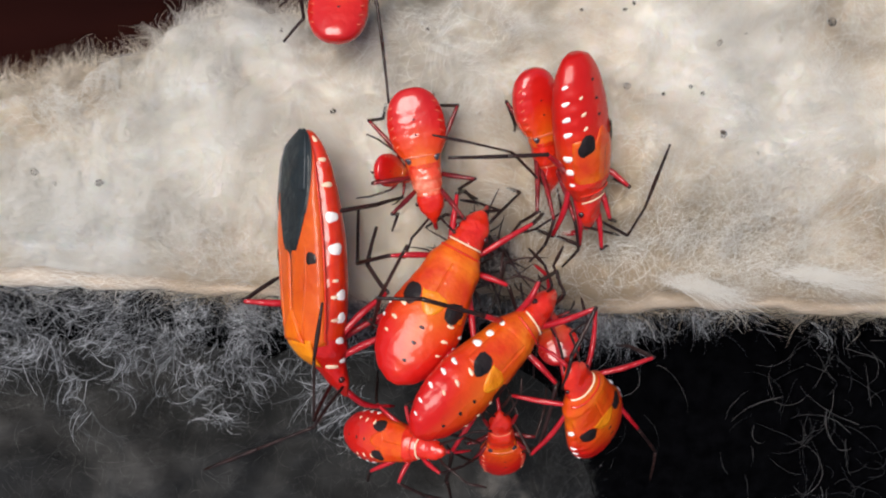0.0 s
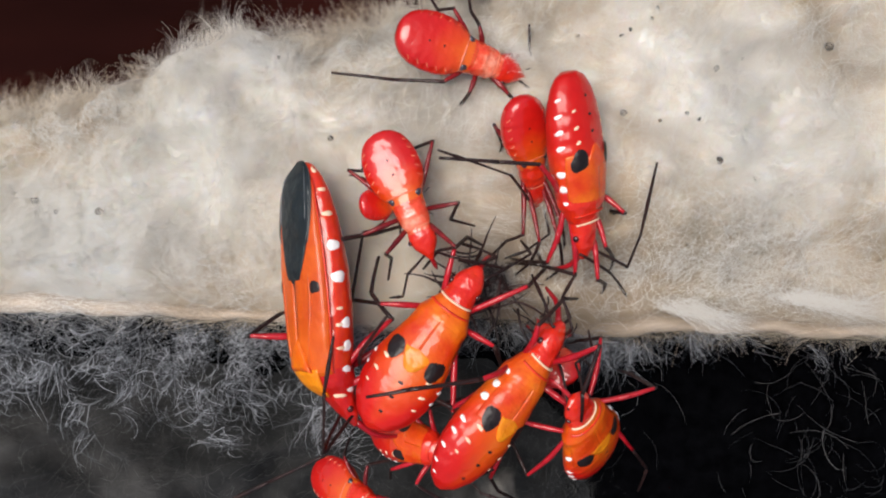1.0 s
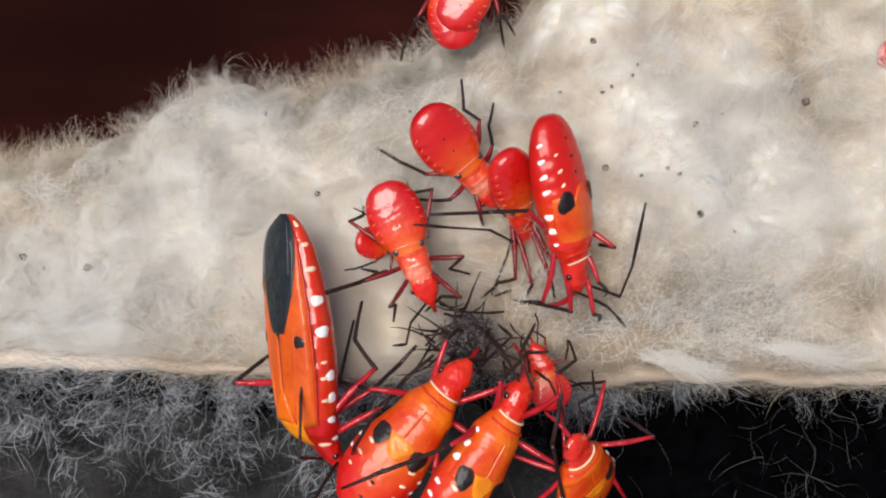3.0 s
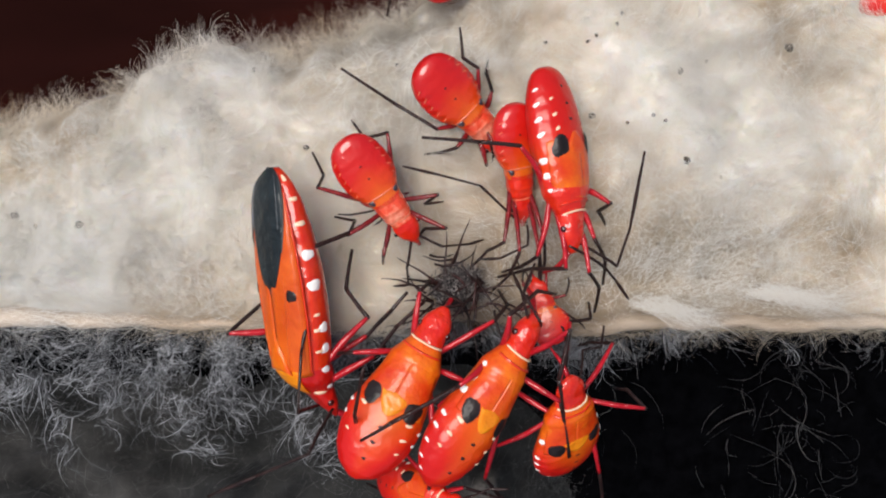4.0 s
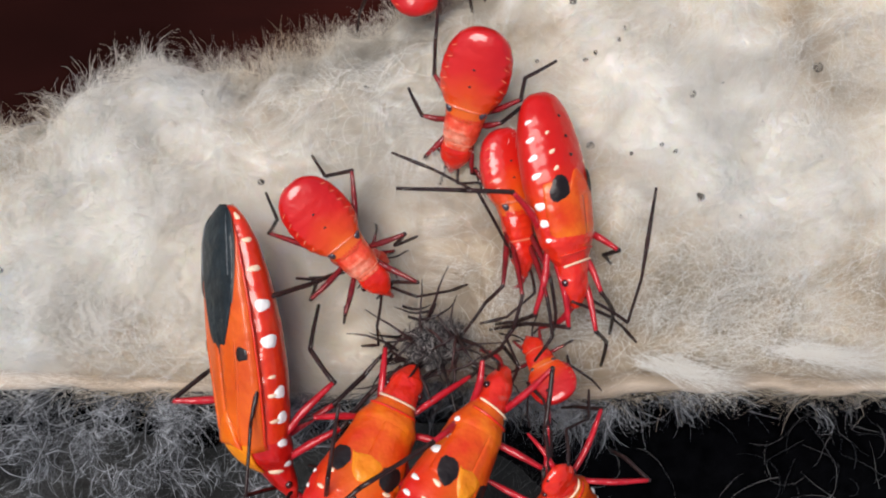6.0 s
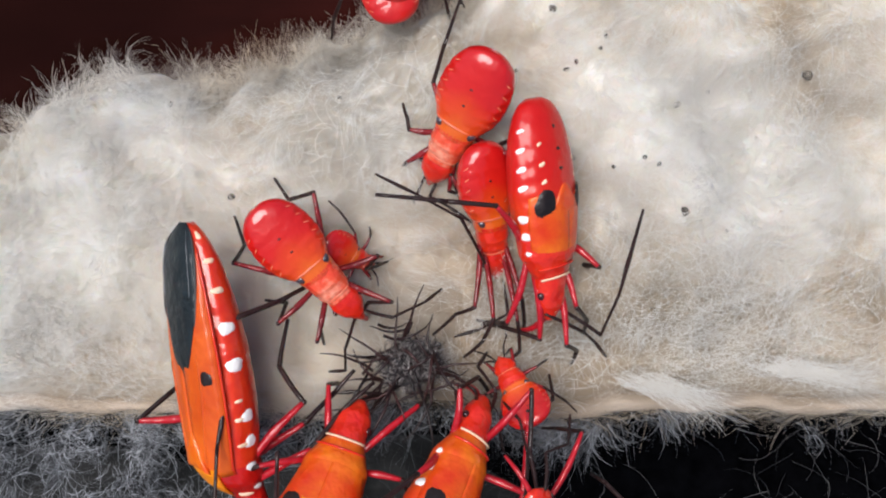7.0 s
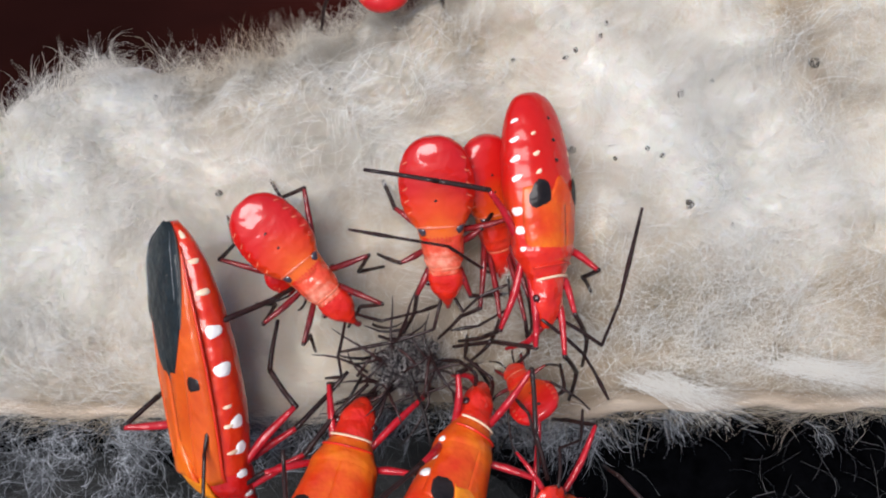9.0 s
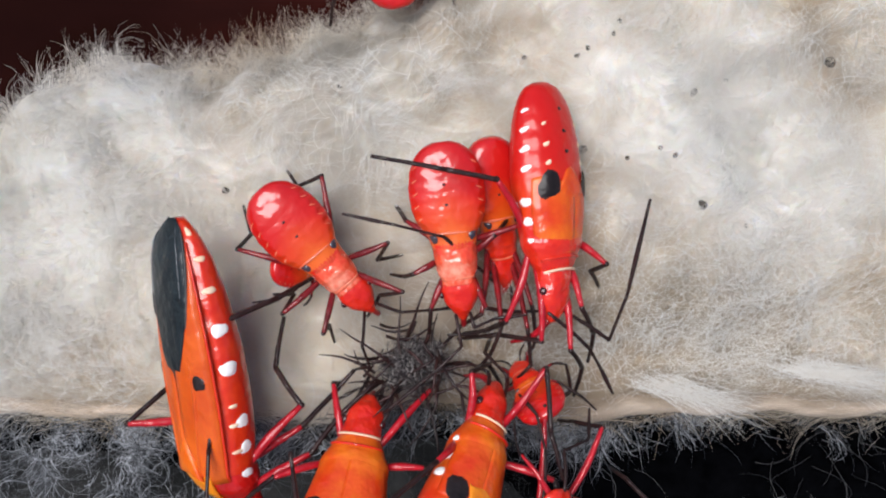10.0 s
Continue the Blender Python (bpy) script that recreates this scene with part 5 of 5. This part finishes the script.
    walk(BUGS['D'], [
        (0, at(8.41, 6.19, 4.90, -29.3, -45.0, -169.7)),
        (0.5, at(8.04, 6.39, 4.90, -27.1, -45.0, -170.8)),
        (1, at(8.32, 6.61, 4.90, -15.0, -45.0, -172.4)),
        (1.5, at(8.92, 6.76, 4.90, -2.0, -45.0, -172.4)),
        (2, at(8.44, 7.23, 4.90, -0.0, -45.0, -167.1)),
        (2.5, at(8.43, 7.58, 4.90, -18.8, -45.0, -166.0)),
        (2.7, at(8.32, 7.68, 4.90, -19.6, -45.0, -165.9)),
        (3.8, at(9.42, 7.11, 4.90, -0.0, -45.0, -173.6)),
        (4, at(9.07, 7.19, 4.90, -0.0, -45.0, -171.7)),
        (4.5, at(10.48, 6.62, 4.90, -0.0, -45.0, -180.8)),
        (5, at(9.43, 7.15, 4.90, -0.0, -45.0, -176.8)),
        (5.5, at(9.36, 6.27, 4.90, -4.5, -45.0, -168.9)),
        (5.7, at(9.32, 6.80, 4.90, -7.1, -45.0, -168.5)),
        (6.8, at(9.76, 7.12, 4.90, -0.0, -45.0, -175.4)),
        (7, at(9.73, 7.26, 4.90, -13.4, -45.0, -175.3)),
        (7.2, at(9.78, 7.34, 4.90, -6.4, -45.0, -174.6)),
        (7.5, at(9.89, 7.21, 4.90, -0.0, -45.0, -174.8)),
        (8, at(10.04, 6.91, 4.90, -9.9, -45.0, -180.3)),
        (8.5, at(9.86, 6.74, 4.90, -2.7, -45.0, -180.6)),
        (9, at(9.51, 7.02, 4.90, -0.0, -45.0, -177.1)),
        (9.5, at(9.31, 7.48, 4.90, -0.0, -45.0, -177.2)),
        (10, at(9.41, 7.41, 4.90, -0.0, -45.0, -177.9)),
    ])
    walk(BUGS['C'], [
        (0, at(6.17, 7.18, 3.10, -25.4, -20.0, -166.5)),
        (0.5, at(6.05, 7.18, 3.10, -26.0, -20.0, -167.7)),
        (1, at(5.59, 7.49, 3.10, -35.1, -20.0, -166.7)),
        (1.5, at(5.33, 7.49, 3.10, -27.7, -20.0, -159.0)),
        (2, at(5.45, 7.35, 3.10, -29.8, -20.0, -160.1)),
        (2.5, at(5.71, 7.93, 3.10, -40.9, -20.0, -165.8)),
        (2.7, at(5.60, 8.06, 3.10, -43.3, -20.0, -161.6)),
        (3.8, at(6.76, 7.30, 3.10, -31.8, -20.0, -172.5)),
        (4, at(6.66, 7.03, 3.10, -23.5, -20.0, -174.9)),
        (4.5, at(7.70, 7.04, 3.10, -22.3, -20.0, -178.9)),
        (5, at(7.10, 6.70, 3.10, -6.6, -20.0, -182.7)),
        (5.5, at(6.48, 6.37, 3.10, -8.0, -20.0, -179.2)),
        (5.7, at(7.22, 6.63, 3.10, -0.0, -20.0, -172.9)),
        (6.8, at(6.92, 7.45, 3.10, -33.3, -20.0, -174.3)),
        (7, at(7.08, 7.28, 3.10, -29.7, -20.0, -173.5)),
        (7.2, at(7.27, 7.29, 3.10, -30.9, -20.0, -172.1)),
        (7.5, at(7.27, 7.26, 3.10, -24.5, -20.0, -170.4)),
        (8, at(7.56, 7.16, 3.10, -25.7, -20.0, -178.2)),
        (8.5, at(7.53, 6.81, 3.10, -11.1, -20.0, -176.8)),
        (9, at(7.33, 7.17, 3.10, -27.9, -20.0, -172.1)),
        (9.5, at(7.06, 7.15, 3.10, -29.0, -20.0, -174.1)),
        (10, at(7.03, 6.86, 3.10, -20.5, -20.0, -173.5)),
    ])
    walk(BUGS['H'], [
        (0, at(9.01, -9.74, 3.40, 44.1, 28.0, 28.0)),
        (0.5, at(9.09, -9.63, 3.40, 44.4, 28.0, 26.5)),
        (1, at(9.12, -9.71, 3.40, 48.4, 28.0, 24.8)),
        (1.5, at(9.51, -9.10, 3.40, 53.0, 28.0, 21.4)),
        (2, at(9.84, -9.44, 3.40, 51.3, 28.0, 20.4)),
        (2.5, at(9.76, -9.18, 3.40, 46.9, 28.0, 18.3)),
        (2.7, at(9.74, -9.12, 3.40, 48.0, 28.0, 20.6)),
        (3.8, at(9.74, -9.42, 3.40, 39.4, 28.0, 4.7)),
        (4, at(9.28, -9.55, 3.40, 39.3, 28.0, 1.3)),
        (4.5, at(9.10, -9.64, 3.40, 36.4, 28.0, 2.7)),
        (5, at(9.24, -9.81, 3.40, 41.4, 28.0, 3.0)),
        (5.5, at(9.19, -9.80, 3.40, 47.7, 28.0, 9.5)),
        (5.7, at(9.25, -9.63, 3.40, 47.7, 28.0, 10.6)),
        (6.8, at(9.03, -10.03, 3.40, 50.3, 28.0, 7.3)),
        (7, at(9.04, -9.65, 3.40, 47.2, 28.0, 8.1)),
        (7.2, at(9.20, -9.14, 3.40, 47.1, 28.0, 8.2)),
        (7.5, at(9.02, -9.36, 3.40, 47.8, 28.0, 8.2)),
        (8, at(8.89, -9.31, 3.40, 48.2, 28.0, 9.7)),
        (8.5, at(9.19, -9.54, 3.40, 49.8, 28.0, 9.7)),
        (9, at(9.50, -9.15, 3.40, 50.3, 28.0, 7.8)),
        (9.5, at(9.58, -9.04, 3.40, 49.1, 28.0, 7.8)),
        (10, at(9.36, -9.08, 3.40, 50.9, 28.0, 8.2)),
    ])
    walk(BUGS['L'], [
        (0, at(6.73, -5.08, 2.80, -18.9, 0.0, 24.5)),
        (0.5, at(6.88, -5.13, 2.80, -17.8, 0.0, 24.4)),
        (1, at(7.00, -4.85, 2.80, -20.2, 0.0, 22.1)),
        (1.5, at(7.66, -4.62, 2.80, -33.3, 0.0, 19.3)),
        (2, at(7.99, -3.92, 2.80, -5.6, 0.0, 15.9)),
        (2.5, at(7.49, -3.37, 2.80, -0.0, 0.0, 17.8)),
        (2.7, at(7.47, -3.06, 2.80, -0.0, 0.0, 20.0)),
        (3.8, at(7.83, -2.86, 2.80, -0.0, 0.0, 17.2)),
        (4, at(8.13, -2.21, 2.80, -0.0, 0.0, 16.8)),
        (4.5, at(8.20, -1.66, 2.80, -0.0, 0.0, 20.1)),
        (5, at(8.13, -1.58, 2.80, -22.3, 0.0, 26.2)),
        (5.5, at(8.83, -2.08, 2.80, -39.4, 0.0, 17.8)),
        (5.7, at(8.76, -2.05, 2.80, -37.6, 0.0, 25.0)),
        (6.8, at(8.16, -1.79, 2.80, -30.7, 0.0, 25.9)),
        (7, at(8.22, -2.03, 2.80, -33.5, 0.0, 26.8)),
        (7.2, at(8.35, -2.11, 2.80, -36.5, 0.0, 22.7)),
        (7.5, at(8.33, -2.20, 2.80, -40.0, 0.0, 23.8)),
        (8, at(8.13, -2.10, 2.80, -43.0, 0.0, 19.3)),
        (8.5, at(8.34, -2.08, 2.80, -46.0, 0.0, 19.9)),
        (9, at(8.64, -2.00, 2.80, -52.7, 0.0, 29.7)),
        (9.5, at(8.76, -2.14, 2.80, -57.8, 0.0, 30.7)),
        (10, at(8.47, -1.82, 2.80, -51.4, 0.0, 28.6)),
    ])
    walk(BUGS['M'], [
        (0, at(-2.78, 4.79, 2.20, -49.3, 0.0, -99.0)),
        (0.5, at(-3.23, 4.77, 2.20, -40.1, 0.0, -92.0)),
        (1, at(-3.21, 4.59, 2.20, -32.1, 0.0, -85.1)),
        (1.5, at(-2.84, 6.21, 2.20, -37.7, 0.0, -90.1)),
        (2, at(-2.76, 5.13, 2.20, -36.6, 0.0, -95.9)),
        (2.5, at(-2.59, 5.14, 2.20, -28.9, 0.0, -97.4)),
        (2.7, at(-2.82, 5.50, 2.20, -25.9, 0.0, -95.5)),
        (3.8, at(-1.56, 5.30, 2.20, -50.6, 0.0, -113.6)),
        (4, at(-2.09, 5.50, 2.20, -47.9, 0.0, -108.2)),
        (4.5, at(-3.90, 4.85, 2.20, -34.7, 0.0, -86.1)),
        (5, at(-4.24, 4.93, 2.20, -27.5, 0.0, -88.1)),
        (5.5, at(-4.06, 4.83, 2.20, -33.6, 0.0, -86.5)),
        (5.7, at(-2.91, 4.49, 2.20, -35.3, 0.0, -98.0)),
        (6.8, at(-0.43, 5.17, 2.20, -46.8, 0.0, -114.6)),
        (7, at(-0.46, 5.42, 2.20, -48.3, 0.0, -119.7)),
        (7.2, at(-0.28, 5.75, 2.20, -44.0, 0.0, -123.9)),
        (7.5, at(-0.31, 5.52, 2.20, -46.0, 0.0, -118.0)),
        (8, at(-4.87, 5.10, 2.20, -45.6, 0.0, -89.8)),
        (8.5, at(-4.46, 5.00, 2.20, -43.9, 0.0, -98.6)),
        (9, at(-2.80, 4.36, 2.20, -45.9, 0.0, -99.2)),
        (9.5, at(-2.71, 4.78, 2.20, -45.5, 0.0, -103.0)),
        (10, at(-2.86, 4.59, 2.20, -46.6, 0.0, -98.8)),
    ])
    walk(BUGS['G'], [
        (0, at(-3.19, -12.16, 1.80, 32.9, 0.0, -95.4)),
        (0.5, at(-2.93, -11.38, 1.80, 35.2, 0.0, -101.3)),
        (1, at(-1.67, -10.66, 1.80, 39.1, 0.0, -100.6)),
        (1.5, at(-0.60, -10.47, 1.80, 43.8, 0.0, -91.6)),
        (2, at(-0.05, -11.45, 1.80, 39.7, 0.0, -93.5)),
        (2.5, at(-0.16, -12.06, 1.80, 39.7, 0.0, -92.2)),
        (2.7, at(-0.44, -12.46, 1.80, 39.8, 0.0, -92.2)),
        (3.8, at(-0.13, -13.82, 1.80, 39.6, 0.0, -93.0)),
        (4, at(-0.26, -13.76, 1.80, 44.1, 0.0, -98.3)),
        (4.5, at(-0.63, -13.90, 1.80, 40.8, 0.0, -102.7)),
        (5, at(-0.91, -13.76, 1.80, 43.8, 0.0, -101.0)),
        (5.5, at(-0.77, -13.38, 1.80, 44.7, 0.0, -100.6)),
        (5.7, at(-0.70, -13.34, 1.80, 46.2, 0.0, -100.5)),
        (7, at(-0.81, -14.80, 1.80, 51.8, 0.0, -101.2)),
        (10, at(-0.29, -14.33, 1.80, 54.0, 0.0, -101.4)),
    ])
    walk(BUGS['N'], [
        (0, at(3.79, -12.60, 0.50, 46.8, 0.0, 6.6)),
        (0.25, at(1.83, -13.69, 0.50, 50.9, 0.0, 44.9)),
        (0.5, at(1.88, -15.27, 0.50, 36.9, 0.0, 107.3)),
        (1, at(-5.98, -14.18, 0.50, 38.2, 0.0, 250.1)),
        (1.5, at(-7.25, -13.47, 0.50, 47.6, 0.0, 231.2)),
        (2, at(-6.42, -13.78, 0.50, 49.6, 0.0, 214.5)),
        (2.5, at(-5.99, -14.48, 0.50, 46.3, 0.0, 246.6)),
        (4, at(-1.19, -16.40, 0.50, 53.2, 0.0, 146.0)),
        (4.5, at(-0.16, -15.37, 0.50, 40.1, 0.0, 245.4)),
        (5, at(-2.83, -15.86, 0.50, 56.7, 0.0, 129.6)),
        (7, at(-1.28, -16.36, 0.50, 61.5, 0.0, 156.3)),
        (10, at(-1.32, -15.54, 0.50, 62.0, 0.0, 156.2)),
    ])
    stride("J", [(0, 1.6), (3.8, 5.8), (7.0, 8.0)], 2.5, 20, [((2, -1), -40), ((1, 1), 25)], [((2, 1), 1.2, 4.0), ((2, 1), 5.5, 11.0)])
    stride("B", [(0.4, 1.2), (3.9, 4.7), (5.5, 6.8), (8.2, 8.9)], 1.4, 7)
    stride("N", [(0, 2.0), (3.8, 5.5)], 2.0, 18)
    for key, rate, reach in (("B", 1.1, 9), ("J", 1.7, 14), ("D", 0.9, 6), ("C", 1.2, 9), ("E", 1.5, 10), ("F", 1.3, 10), ("H", 1.0, 8), ("L", 1.4, 10)):
        for side in (1, -1):
            feel(key, side, rate, reach, 1.7 * side + len(key))
    swing("A", "a", 1, [(0, 0, 0, 0), (1.0, 0, 0, -6), (1.4, 10, 0, 40), (1.8, 20, 0, 30), (2.7, 20, 0, 28), (4, 22, 0, 20), (7, 20, 0, 20), (10, 22, 0, 24)])
    swing("E", 2, -1, [(0, 0, 0, -22), (1.6, 0, 0, -22), (3.8, 0, 0, -4), (7, 0, 0, 0), (10, 0, 0, 0)])
    swing("F", 1, -1, [(0, 0, 0, -28), (1.5, 0, 0, -22), (2.7, 0, 0, -18), (4, 0, 0, -2), (7, 0, 0, 0), (10, 0, 0, 0)])


motions()
